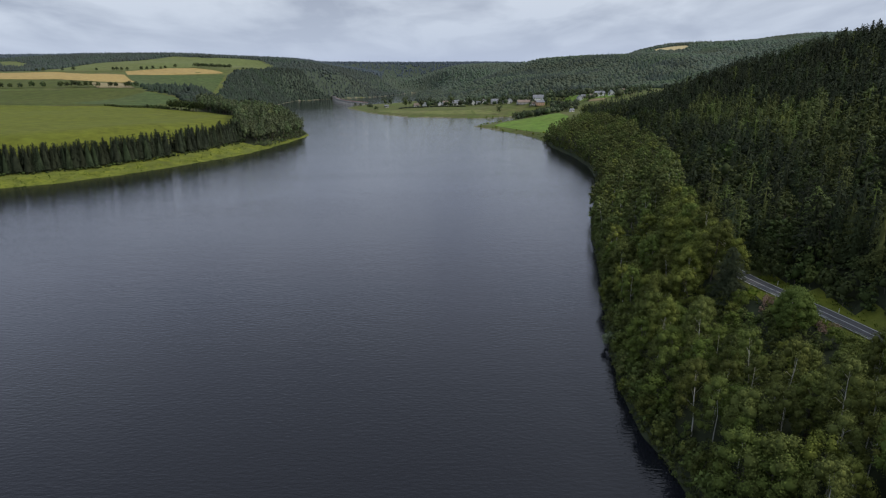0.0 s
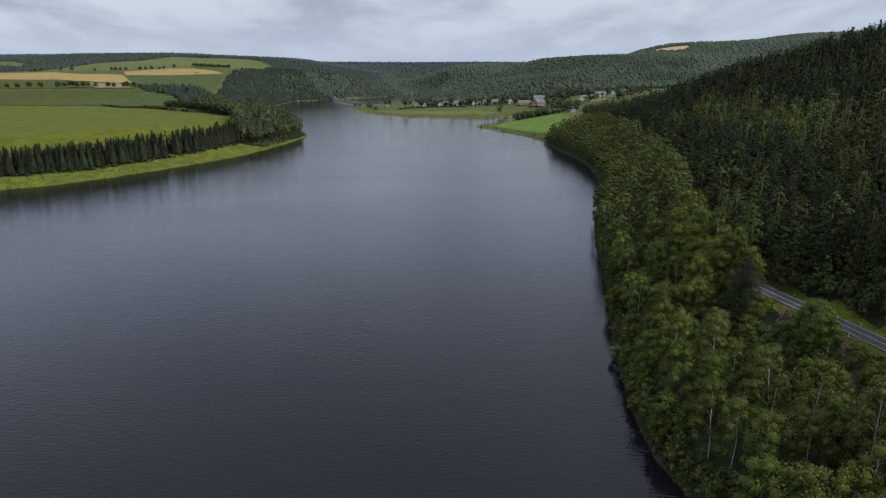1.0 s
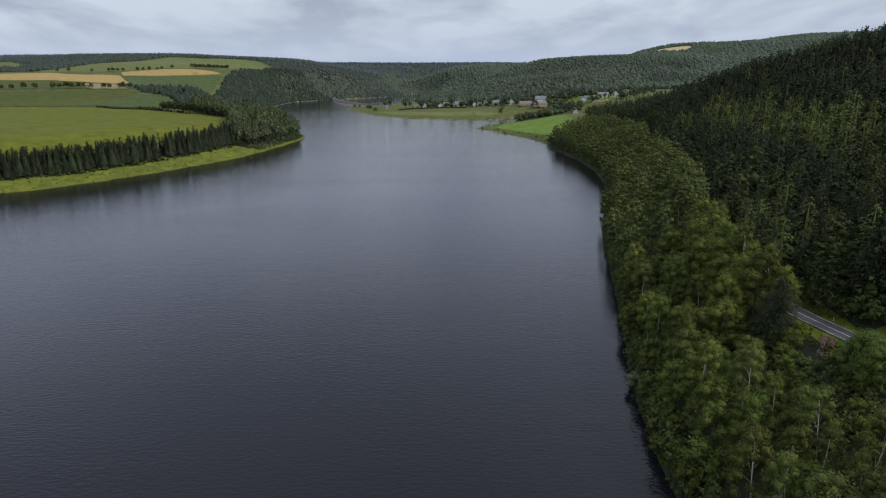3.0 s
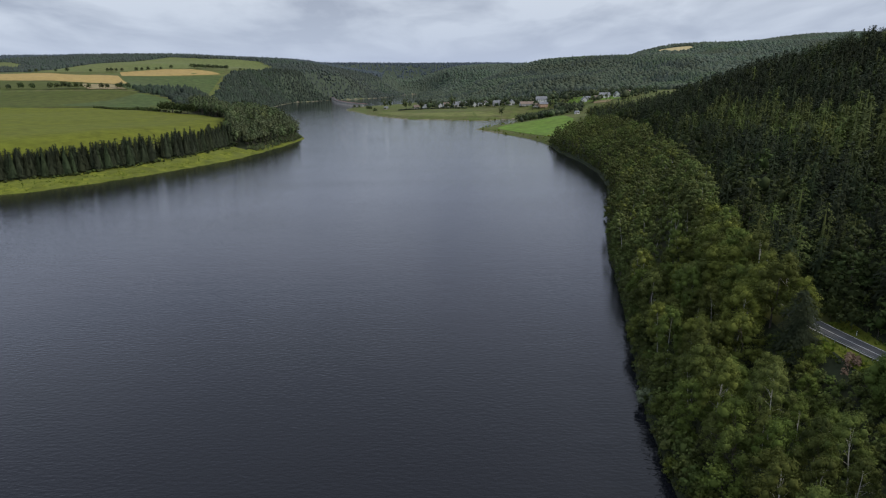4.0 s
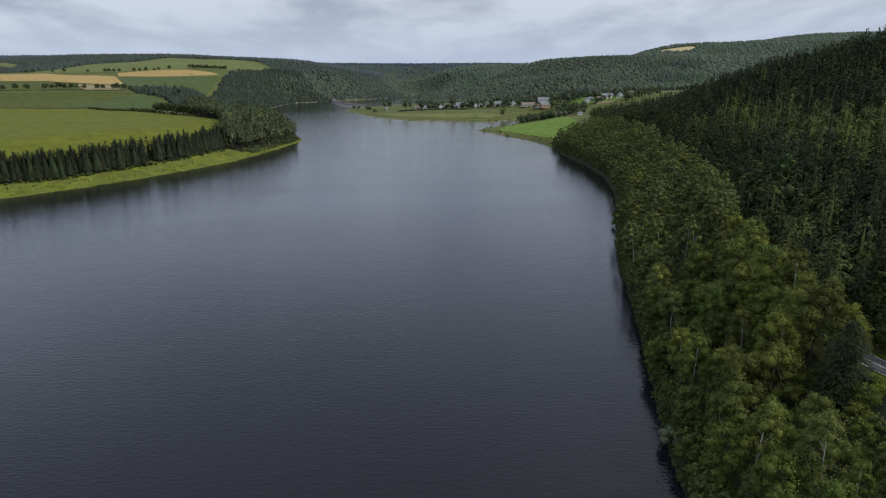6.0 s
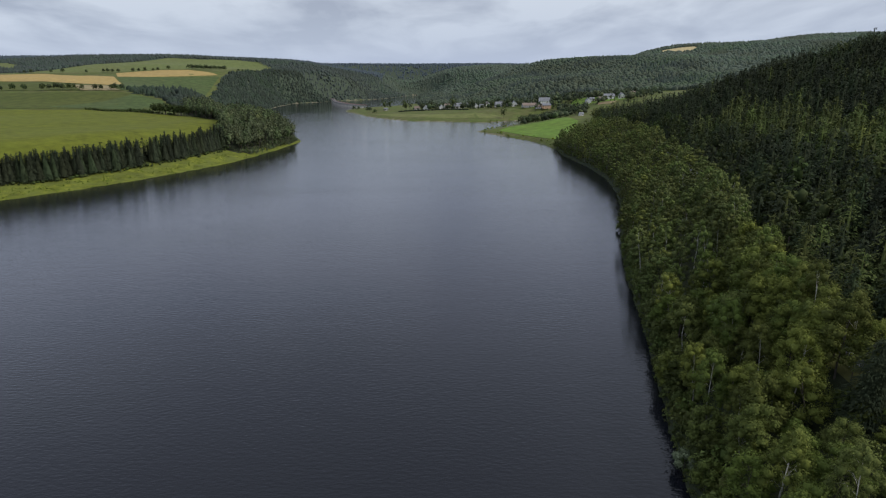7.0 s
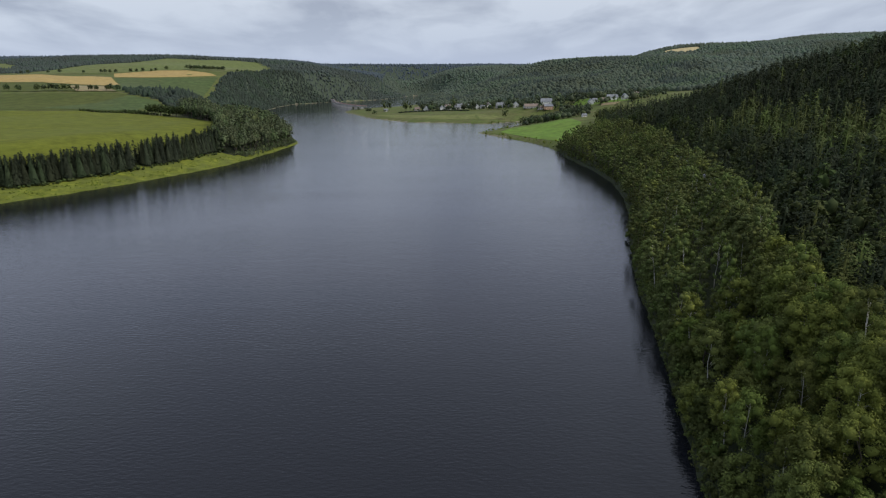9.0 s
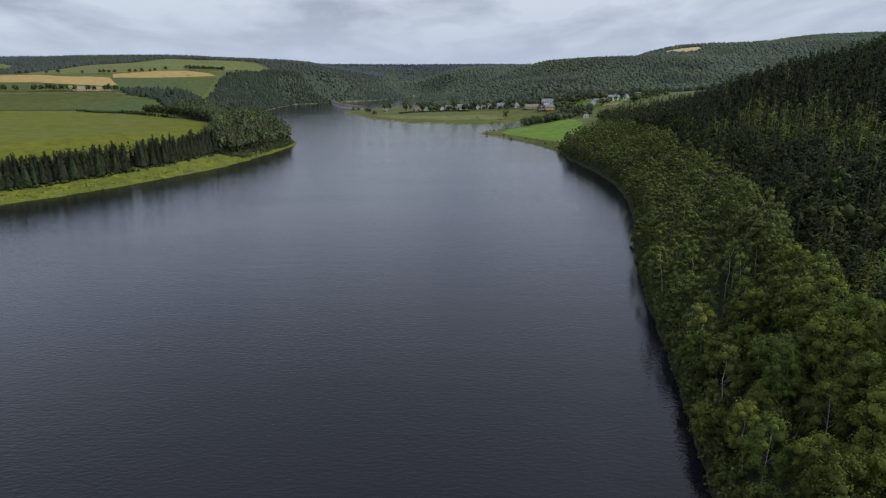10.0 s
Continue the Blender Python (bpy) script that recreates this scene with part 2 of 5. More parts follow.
WOOD_LEAF = foliage("woodland_leaves", (0.070, 0.087, 0.029), (0.132, 0.155, 0.050), (1.12, 1.1, 0.95), own=False, through=0.12)
ROW_NEEDLE = foliage("black_green_spruce_needles", (0.024, 0.031, 0.019), (0.038, 0.048, 0.028), (1.15, 1.1, 0.9), own=False, through=0.06)
HILL_LEAF = foliage("hillside_leaves", (0.040, 0.054, 0.020), (0.067, 0.086, 0.030), (1.12, 1.1, 0.95), own=False, through=0.12)
NEEDLE = foliage("spruce_needles", (0.025, 0.035, 0.018), (0.042, 0.055, 0.028), (1.2, 1.12, 0.85), own=False, through=0.06)
LARCH = foliage("larch_needles", (0.070, 0.088, 0.030), (0.106, 0.128, 0.042), (1.15, 1.08, 0.85), own=False, through=0.1)
GARDEN_LEAF = foliage("garden_tree_leaves", (0.045, 0.057, 0.036), (0.082, 0.102, 0.057), (1.2, 1.15, 0.9), own=False)
DARK_LEAF = foliage("dark_field_tree_leaves", (0.032, 0.044, 0.022), (0.066, 0.086, 0.040), (1.2, 1.15, 0.9))
BUSH_LEAF = foliage("dense_bush_leaves", (0.076, 0.108, 0.026), (0.124, 0.160, 0.040), (1.1, 1.1, 0.95))
SILVER_LEAF = foliage("silvery_willow_leaves", (0.135, 0.160, 0.105), (0.215, 0.240, 0.165), (1.1, 1.05, 0.95), through=0.12)
# the west slope's shade is put into this darker leaf colour
SLOPE_LEAF = foliage("slope_leaves_shade_in_colour", (0.034, 0.046, 0.036), (0.048, 0.063, 0.048), (1.2, 1.15, 0.9), own=False)
# western ridge: bluish haze mixed into the needle colour
HAZED_RIDGE_NEEDLE = foliage("hazed_ridge_needles", (0.056, 0.070, 0.064), (0.072, 0.089, 0.078), (1.15, 1.12, 0.95), own=False)
HEADLAND_LEAF = foliage("headland_leaves", (0.080, 0.099, 0.054), (0.128, 0.152, 0.080), (1.15, 1.12, 0.95), own=False)
# needles and leaves of the far hill, greyed to paint in aerial haze
HAZED_NEEDLE = foliage("hazed_hill_needles", (0.042, 0.056, 0.049), (0.056, 0.073, 0.062), (1.1, 1.1, 0.95), own=False, through=0.1)
HAZED_LEAF = foliage("hazed_hill_leaves", (0.072, 0.092, 0.066), (0.090, 0.112, 0.078), (1.15, 1.12, 0.95), own=False)
# pale grey-green: haze and brighter light put into the leaf colour
HAZED_VALLEY_LEAF = foliage("hazed_valley_leaves", (0.086, 0.110, 0.086), (0.104, 0.131, 0.100), (1.1, 1.1, 0.95), own=False)
# distance haze over the horizon hills is painted in as blue
HAZED_HORIZON_NEEDLE = foliage("hazed_horizon_needles", (0.062, 0.080, 0.100), (0.074, 0.094, 0.116), (1.05, 1.05, 1.0), own=False, through=0.1)
TUFT = foliage("grass_tufts", (0.08, 0.12, 0.018), (0.18, 0.22, 0.04), (1.1, 1.0, 0.8), own=False)
# ---- the lie of the land ----
EAST_SHORE = [(150, -700), (120, -300), (80, -80), (56, 20), (48, 80), (46.5, 107), (45, 120), (45.5, 138), (49, 163), (53, 184), (60, 216),
              (66.5, 248), (73, 285), (80.5, 318), (90, 356), (107.5, 418), (119, 470), (126.5, 525), (127.5, 590), (120.5, 668), (122, 722), (119, 770),
              (104, 825), (75, 888), (56, 930), (46, 953), (62, 985), (110, 1060), (150, 1150), (164, 1168), (140, 1166), (110, 1152), (70, 1120),
              (32, 1135), (-6, 1152), (-66, 1172), (-99, 1216), (-151, 1300), (-207, 1456), (-229, 1500), (-236, 1570), (-205, 1660), (-125, 1760),
              (-84, 1900), (-76, 2100), (-90, 2350), (-96, 2560), (-70, 2720)]
WEST_SHORE = [(-100, 2760), (-140, 2700), (-175, 2480), (-225, 2300), (-300, 2190), (-364, 2130), (-403, 2050), (-457, 1979), (-455, 1835),
              (-444, 1680), (-425, 1430), (-360, 1190), (-270, 1000), (-205, 905), (-188, 866), (-177, 833), (-178, 790), (-186, 718), (-198, 644),
              (-213, 600), (-241, 538), (-267, 493), (-293, 460), (-322, 438), (-420, 405), (-600, 370), (-950, 330), (-1700, 200), (-1900, -700)]
LAKE = np.array(EAST_SHORE + WEST_SHORE, float)
# rises of the land: x, y, height, breadth
WEST_HILLS = [(-286, 830, 25, 169), (-546, 936, 28, 195), (-611, 1196, 70, 170), (-910, 910, 51, 260), (-455, 1450, 22, 156), (-728, 1599, 78, 221),
              (-546, 2106, 84, 221), (-832, 1950, 122, 260), (-1235, 1430, 81, 325), (-1105, 2600, 155, 390), (-690, 2600, 136, 270), (-400, 2640, 88, 170),
              (-1820, 1690, 94, 520), (-1950, 2860, 161, 585), (-1170, 585, 24, 390), (-650, 3900, 136, 520)]
EAST_HILLS = [(390, 4095, 134, 585), (-210, 3050, 32, 200), (140, 3050, 118, 200), (-90, 2450, 8, 200), (-78, 1690, 6, 208), (305, 1794, 64, 185),
              (800, 6200, 208, 420), (-400, 5600, 110, 700), (2200, 5800, 120, 700), (676, 1989, 127, 260),
              (1170, 2431, 180, 364), (878, 2440, 184, 130), (1500, 2560, 240, 230), (1820, 2600, 205, 480), (150, 1040, 12, 130), (364, 1274, 34, 208), (39, 1300, 6, 169), (780, 1430, 68, 325),
              (1430, 1430, 126, 520), (390, 700, 22, 260), (910, 650, 50, 390), (1170, 3770, 120, 650), (560, 2720, 84, 300), (880, 2950, 110, 300)]
HILLS = np.array(WEST_HILLS + EAST_HILLS, float)
ROAD = np.array([(128, -200), (117, -60), (106, 40), (99, 95), (95.5, 118), (93, 132), (90.5, 143), (87.8, 153), (85.3, 163), (84, 173), (86, 190),
                 (93, 220), (104, 260), (117, 300), (131, 345), (150, 420), (167, 520), (173, 600), (173, 700), (180, 850)], float)
ROAD_Z = 22.1


def line_distance(p, line, closed=False):
    """How far the points p lie from a line of corners."""
    a = line if closed else line[:-1]
    b = np.roll(line, -1, 0) if closed else line[1:]
    best = np.full(len(p), 1e9)
    for (ax, ay), (bx, by) in zip(a, b):
        ux, uy = bx - ax, by - ay
        s = np.clip(((p[:, 0] - ax) * ux + (p[:, 1] - ay) * uy) / (ux * ux + uy * uy), 0, 1)
        best = np.minimum(best, (p[:, 0] - ax - s * ux) ** 2 + (p[:, 1] - ay - s * uy) ** 2)
    return np.sqrt(best)


def inside(p, line):
    """Whether the points p lie within a closed line of corners."""
    odd = np.zeros(len(p), bool)
    for (ax, ay), (bx, by) in zip(line, np.roll(line, -1, 0)):
        if ay != by:
            odd ^= ((ay > p[:, 1]) != (by > p[:, 1])) & (p[:, 0] < (bx - ax) * (p[:, 1] - ay) / (by - ay) + ax)
    return odd


def shore(p):
    """Distance from the water's edge: plus on land, minus in the lake."""
    return np.where(inside(p, LAKE), -1.0, 1.0) * line_distance(p, LAKE, True)


def smooth(v, a, b):
    v = np.clip((v - a) / (b - a), 0, 1)
    return v * v * (3 - 2 * v)


def waves(p, size, seed=0.0):
    """A gentle unevenness of about -1 to 1."""
    x, y = p[:, 0] / size + seed, p[:, 1] / size - seed
    return (np.sin(x * 1.7 + 1.3 * np.sin(y * 1.1)) + np.sin(y * 1.9 + 1.1 * np.sin(x * 1.3 + 2)) + 0.6 * np.sin(x * 3.1 - y * 2.7)) / 2.6


def height(p):
    """The ground's height at the points p."""
    p = np.asarray(p, float).reshape(-1, 2)
    x, y, d = p[:, 0], p[:, 1], shore(p)
    w = np.full(len(p), 1e-6)
    land = w * 120
    for hx, hy, hz, r in HILLS:
        g = np.exp(-((x - hx) ** 2 + (y - hy) ** 2) / r ** 2)
        w, land = w + g, land + g * hz
    land = land / w * smooth(d, 8, 120) + 2.6 * smooth(d, 0, 22)
    land = land + 13 * np.exp(-((x + 228) / 40) ** 2 - ((y - 840) / 110) ** 2) * smooth(d, 2, 34)
    # the steep valley side east of the lake
    slope = np.interp(y, [0, 620, 800, 930], [0.47, 0.47, 0.2, 0.05])
    top = np.interp(y, [-600, 300, 390, 470, 560, 640, 700, 760, 830, 910, 1000], [138, 129, 123, 111, 92, 72, 54, 38, 25, 14, 8])
    rise = 3 * (1 - np.exp(-np.maximum(d, 0) / 4)) + slope * d
    side = -9 * np.log(np.exp(-rise / 9) + np.exp(-top / 9)) + 9 * np.log(1 + np.exp(-top / 9))
    bench = smooth(line_distance(p, ROAD), 4.2, 15)
    side = np.where(d > 0, ROAD_Z - 0.25 + (side - ROAD_Z + 0.25) * np.where(y < 620, bench, 1), side)
    east = (x > 0) * (1 - smooth(y, 780, 980)) * 1.0
    z = land + (side - land) * east
    z = z + smooth(d, 20, 120) * (0.8 * waves(p, 45) + 2.0 * waves(p, 160, 3.0)) * (1 - 0.9 * east * (1 - bench))
    return np.where(d < 0, np.maximum(d * 0.35, -6), np.minimum(z, d * 0.9 + 0.02))


def mesh_object(name, verts, tris, mats, slots=None, parent=None, tint=None, flat=True):
    me = bpy.data.meshes.new(name)
    verts, tris = np.asarray(verts, np.float32), np.asarray(tris, np.int32)
    n = len(tris)
    k = tris.shape[1]
    me.vertices.add(len(verts))
    me.vertices.foreach_set("co", verts.ravel())
    me.loops.add(n * k)
    me.loops.foreach_set("vertex_index", tris.ravel())
    me.polygons.add(n)
    me.polygons.foreach_set("loop_start", np.arange(0, n * k, k, dtype=np.int32))
    for m in mats:
        me.materials.append(m)
    if slots is not None:
        me.polygons.foreach_set("material_index", np.asarray(slots, np.int32))
    if not flat:
        me.polygons.foreach_set("use_smooth", np.ones(n, bool))
    if tint is not None:
        a = me.attributes.new("tint", "FLOAT", "POINT")
        a.data.foreach_set("value", np.asarray(tint, np.float32))
    me.update(calc_edges=True)
    me.validate()
    ob = new(name, me)
    if parent is not None:
        ob.parent = parent
    return ob


def part(name, bm, material, parent, label=""):
    me = bpy.data.meshes.new(name)
    bm.to_mesh(me)
    bm.free()
    me.materials.append(material)
    ob = new(name, me)
    ob.parent = parent
    return tagged(ob, label)


def box(bm, size, m):
    """Adds a box of that size, its base's centre at m's place."""
    v = bmesh.ops.create_cube(bm, size=1, matrix=m @ Matrix.Translation((0, 0, size[2] / 2)) @ Matrix.Diagonal((*size, 1)))
    return v["verts"]


# ---- ground and water ----
def spread(stops):
    """Grid lines: from stop to stop at the given step."""
    out = [stops[0][0]]
    for (a, step), (b, _) in zip(stops, stops[1:]):
        k = max(1, round((b - a) / step))
        out += [a + (b - a) * i / k for i in range(1, k + 1)]
    return np.array(out)


WOODS = {
    "belt": np.array([(30, -150), (200, -150), (200, 735), (30, 735)], float),
    "headland": np.array([(-232, 678), (-204, 690), (-192, 760), (-183, 835), (-200, 885), (-262, 985), (-345, 1150), (-400, 1120), (-385, 985), (-345, 900), (-318, 864), (-266, 808), (-246, 740)], float),
    "west_slope": np.array([(-545, 1147), (-515, 1104), (-452, 1076), (-400, 988), (-365, 985), (-400, 1130), (-420, 1300), (-425, 1430), (-444, 1680), (-455, 1835), (-457, 1979), (-403, 2050),
                            (-364, 2130), (-562, 2160), (-562, 2060), (-560, 1960), (-558, 1850), (-560, 1740), (-555, 1650), (-525, 1480), (-462, 1260), (-475, 1165)], float),
    "west_far": np.array([(-364, 2130), (-562, 2165), (-598, 2275), (-667, 2360), (-760, 2390), (-850, 2288), (-958, 2252), (-998, 1870), (-1045, 1640), (-1500, 1980), (-3500, 2400), (-3500, 6650), (-100, 6650), (-100, 4700), (-95, 2765),
                          (-140, 2705), (-175, 2485), (-225, 2305)], float),
    "east_far": np.array([(-72, 2100), (-80, 1900), (-70, 1760), (-60, 1600), (-20, 1480), (110, 1425), (215, 1325), (300, 1240), (350, 1235), (430, 1310), (560, 1230), (680, 1080), (3500, 900),
                          (3500, 6650), (-100, 6650), (-100, 2770), (-68, 2720), (-92, 2560), (-86, 2350)], float),
}
HILL_FIELD = np.array([(744, 2282), (784, 2220), (834, 2184), (862, 2230), (868, 2275), (825, 2296), (779, 2308)], float)
FAR_PATCH = np.array([(-1519, 2196), (-1430, 2150), (-1281, 2003), (-1295, 1942), (-1382, 1994)], float)


def road_x(y):
    return np.interp(y, ROAD[:, 1], ROAD[:, 0])


def clear_view(p):
    """The open verge between the road and the bank's trees."""
    left = road_x(p[:, 1]) - p[:, 0]
    return ((left > np.where(p[:, 1] < 165, -7.5, -3.2)) & (left < np.where((p[:, 1] > 104) & (p[:, 1] < 156), 9, np.where(p[:, 1] < 172, 4.0, 3.0))))


def hillside(p, d):
    """The wooded valley side above the road."""
    rx = np.interp(p[:, 1], ROAD[:, 1], ROAD[:, 0])
    return (p[:, 0] > np.where(p[:, 1] < 720, rx + np.where(p[:, 1] < 172, 7.5, 4.0), 178 + (p[:, 1] - 720) * 0.15)) & (p[:, 1] < 900) & (p[:, 1] > -150) & (d > 0) & (p[:, 0] < 470 + 0.2 * p[:, 1])


def wooded(p, d):
    w = hillside(p, d)
    for key in ("headland", "west_slope", "west_far", "east_far"):
        w |= inside(p, WOODS[key])
    w |= inside(p, WOODS["belt"]) & (p[:, 0] < np.interp(p[:, 1], ROAD[:, 1], ROAD[:, 0]) - 6) & (d > -6) & ~clear_view(p)
    w &= ~inside(p, HILL_FIELD) & ~inside(p, FAR_PATCH)
    return w & (d > -6)


def ground():
    gx = spread([(-3600, 80), (-1400, 32), (-700, 14), (-480, 8), (-160, 14), (30, 4), (150, 8), (330, 20), (700, 55), (3600, 40)])
    gy = spread([(-900, 60), (-120, 12), (60, 5), (330, 8), (700, 10), (1250, 14), (1700, 26), (2600, 50), (4750, 90), (6700, 40)])
    X, Y = np.meshgrid(gx, gy)
    P = np.stack([X.ravel(), Y.ravel()], 1)
    Z = height(P)
    nx, ny = len(gx), len(gy)
    i = (np.arange(ny - 1)[:, None] * nx + np.arange(nx - 1)[None]).ravel()
    quads = np.stack([i, i + 1, i + nx + 1, i + nx], 1)
    mid = P[quads].mean(1)
    d = shore(mid)
    slots = np.where(wooded(mid, d), 1, 0)
    slots = np.where((mid[:, 0] < 0) & (mid[:, 1] < 1000) & (d < 34) & (slots == 0), 2, slots)
    slots = np.where((slots == 1) & (mid[:, 1] > 1150), 4, slots)
    slots = np.where((mid[:, 0] > 60) & (mid[:, 1] > 95) & (mid[:, 1] < 175) & clear_view(mid), 2, slots)
    slots = np.where((d < 5) & (mid[:, 1] > 880) & (mid[:, 0] > -260), 3, slots)
    slots = np.where((d < 7) & (mid[:, 1] > 1250) & (mid[:, 0] < -240), 3, slots)
    ob = mesh_object("ground", np.column_stack([P, Z]), quads, [GRASS, FLOOR, BANK_GRASS, MUD, CANOPY], slots, flat=False)
    return tagged(ob, "grassy and wooded valley ground around the reservoir", "ground", kind="structure")


ground()
water = mesh_object("water", [(-3000, -900, 0), (900, -900, 0), (900, 3000, 0), (-3000, 3000, 0)], [(0, 1, 2, 3)], [WATER])
tagged(water, "dark rippled reservoir water under a grey sky", "water", kind="structure")


def field(corners, material, label, lift=0.45, step=30.0, name="field"):
    """A field: its outline cut into a grid and laid on the land."""
    bm = bmesh.new()
    bm.faces.new([bm.verts.new((x, y, 0)) for x, y in corners])
    c = np.array(corners)
    for axis in (0, 1):
        for v in np.arange(c[:, axis].min() + step / 2, c[:, axis].max(), step):
            no = (1, 0, 0) if axis == 0 else (0, 1, 0)
            bmesh.ops.bisect_plane(bm, geom=bm.verts[:] + bm.edges[:] + bm.faces[:], plane_co=(v, v, 0), plane_no=no)
    P = np.array([v.co[:2] for v in bm.verts])
    for v, z in zip(bm.verts, height(P)):
        v.co.z = z + lift
    bmesh.ops.recalc_face_normals(bm, faces=bm.faces[:])
    if sum(f.normal.z for f in bm.faces) < 0:
        bmesh.ops.reverse_faces(bm, faces=bm.faces[:])
    for f in bm.faces:
        f.smooth = True
    me = bpy.data.meshes.new(name)
    bm.to_mesh(me)
    bm.free()
    me.materials.append(material)
    return tagged(new(name, me), label, "field", kind="structure")


field([(-1000, 420), (-600, 425), (-415, 450), (-336, 498), (-300, 545), (-268, 640), (-245, 700), (-250, 760), (-266, 808), (-318, 862), (-338, 880), (-400, 915), (-512, 952), (-644, 910), (-1000, 860)],
      CROP_NEAR, "bright yellow-green stubble field above the spruce belt", 0.5, 9.0)
field([(-1000, 868), (-678, 914), (-651, 920), (-513, 962), (-416, 958), (-400, 982), (-452, 1068), (-541, 1112), (-648, 1094), (-752, 1076), (-1100, 1030)], CROP_GREEN, "green crop field sloping up from the lake")
field([(-404, 984), (-452, 1064), (-511, 1093), (-530, 1030), (-575, 965), (-513, 968)], CROP_DARK, "darker green wedge of the crop field", 0.7)
field([(-1100, 1070), (-817, 1112), (-658, 1112), (-546, 1127), (-601, 1207), (-774, 1271), (-932, 1271), (-1300, 1240)], CROP_GREEN, "green field strip below the wheat")
field([(-1400, 1255), (-937, 1282), (-784, 1292), (-617, 1221), (-637, 1316), (-756, 1512), (-971, 1600), (-1085, 1562), (-1500, 1520)], WHEAT, "ripe golden wheat field on the slope", 0.5)
field([(-671, 1199), (-612, 1204), (-549, 1130), (-612, 1121)], STUBBLE, "brown harvested strip beside the wheat", 0.8)
field([(-748, 1512), (-655, 1597), (-576, 1680), (-631, 1735), (-687, 1771), (-746, 1745), (-819, 1646)], WHEAT, "ripe golden wheat field below the pasture")
field([(-547, 1135), (-485, 1140), (-470, 1250), (-535, 1480), (-567, 1664), (-650, 1586), (-742, 1500), (-634, 1316), (-612, 1224)], CROP_DARK, "dark green field between wheat and wood")
field([(-1029, 1606), (-941, 1627), (-833, 1668), (-754, 1760), (-693, 1784), (-590, 1745), (-574, 1858), (-574, 1960), (-574, 2060), (-578, 2140), (-605, 2262), (-667, 2345), (-759, 2372), (-845, 2270), (-952, 2238), (-988, 1857)],
      CROP_PALE, "pale green pasture on the hilltop")
field([tuple(v) for v in FAR_PATCH], CROP_PALE, "pale green clearing in the far forest", 0.8)
field([tuple(v) for v in HILL_FIELD], PALE_WHEAT, "pale golden grain clearing on the forested hill", 0.8)
field([(132, 772), (152, 800), (184, 905), (182, 985), (165, 1040), (140, 1062), (118, 1020), (98, 965), (78, 930), (106, 850)], LAWN, "fresh green mown meadow by the spit", 0.3, 15.0)
field([(-150, 1345), (-85, 1240), (0, 1184), (66, 1172), (112, 1188), (90, 1215), (-25, 1240), (-110, 1330)], MEADOW, "olive-green shore meadow below the village", 0.3, 15.0)
field([(150, 1275), (205, 1235), (215, 1265), (170, 1300)], LAWN, "mown garden slope in the village", 0.4, 15.0)
field([(225, 1190), (300, 1140), (340, 1160), (320, 1250), (250, 1250)], LAWN, "light green hillside meadow by the farmhouses", 0.4, 15.0)
field([(262, 1120), (285, 1110), (300, 1138), (270, 1150)], STUBBLE, "dry mown strip below the farmhouses", 0.6, 15.0)


# ---- the road above the east bank ----
def ribbon(line, offset, width, z, name, material, label="", kind=""):
    p = np.array(line)
    t = np.gradient(p, axis=0)
    t /= np.linalg.norm(t, axis=1)[:, None]
    nrm = np.stack([t[:, 1], -t[:, 0]], 1)
    a, b = p + nrm * (offset - width / 2), p + nrm * (offset + width / 2)
    n = len(p)
    verts = np.concatenate([np.column_stack([a, np.full(n, z)]), np.column_stack([b, np.full(n, z)])])
    i = np.arange(n - 1)
    return mesh_object(name, verts, np.stack([i, i + n, i + n + 1, i + 1], 1), [material], flat=False)


def resample(line, step):
    """Even points on a smooth curve through the corners."""
    line = np.array(line, float)
    s = np.concatenate([[0], np.cumsum(np.hypot(*np.diff(line, axis=0).T))])
    q = np.arange(0, s[-1], step)
    out = np.stack([np.interp(q, s, line[:, k]) for k in (0, 1)], 1)
    for _ in range(14):
        out[1:-1] = (out[:-2] + 2 * out[1:-1] + out[2:]) / 4
    return out


RUN = resample(ROAD[:-3], 3.0)
road = tagged(ribbon(RUN, 0, 5.6, ROAD_Z, "road", ASPHALT), "narrow grey asphalt country road above the lake", "road", kind="structure")
line = ribbon(RUN, 0.0, 0.16, ROAD_Z + 0.006, "centre_line", PAINT)
line.parent = road
line = ribbon(RUN, -2.6, 0.16, ROAD_Z + 0.006, "edge_line", PAINT)
line.parent = road
line = ribbon(RUN, 2.6, 0.16, ROAD_Z + 0.006, "edge_line", PAINT)
line.parent = road


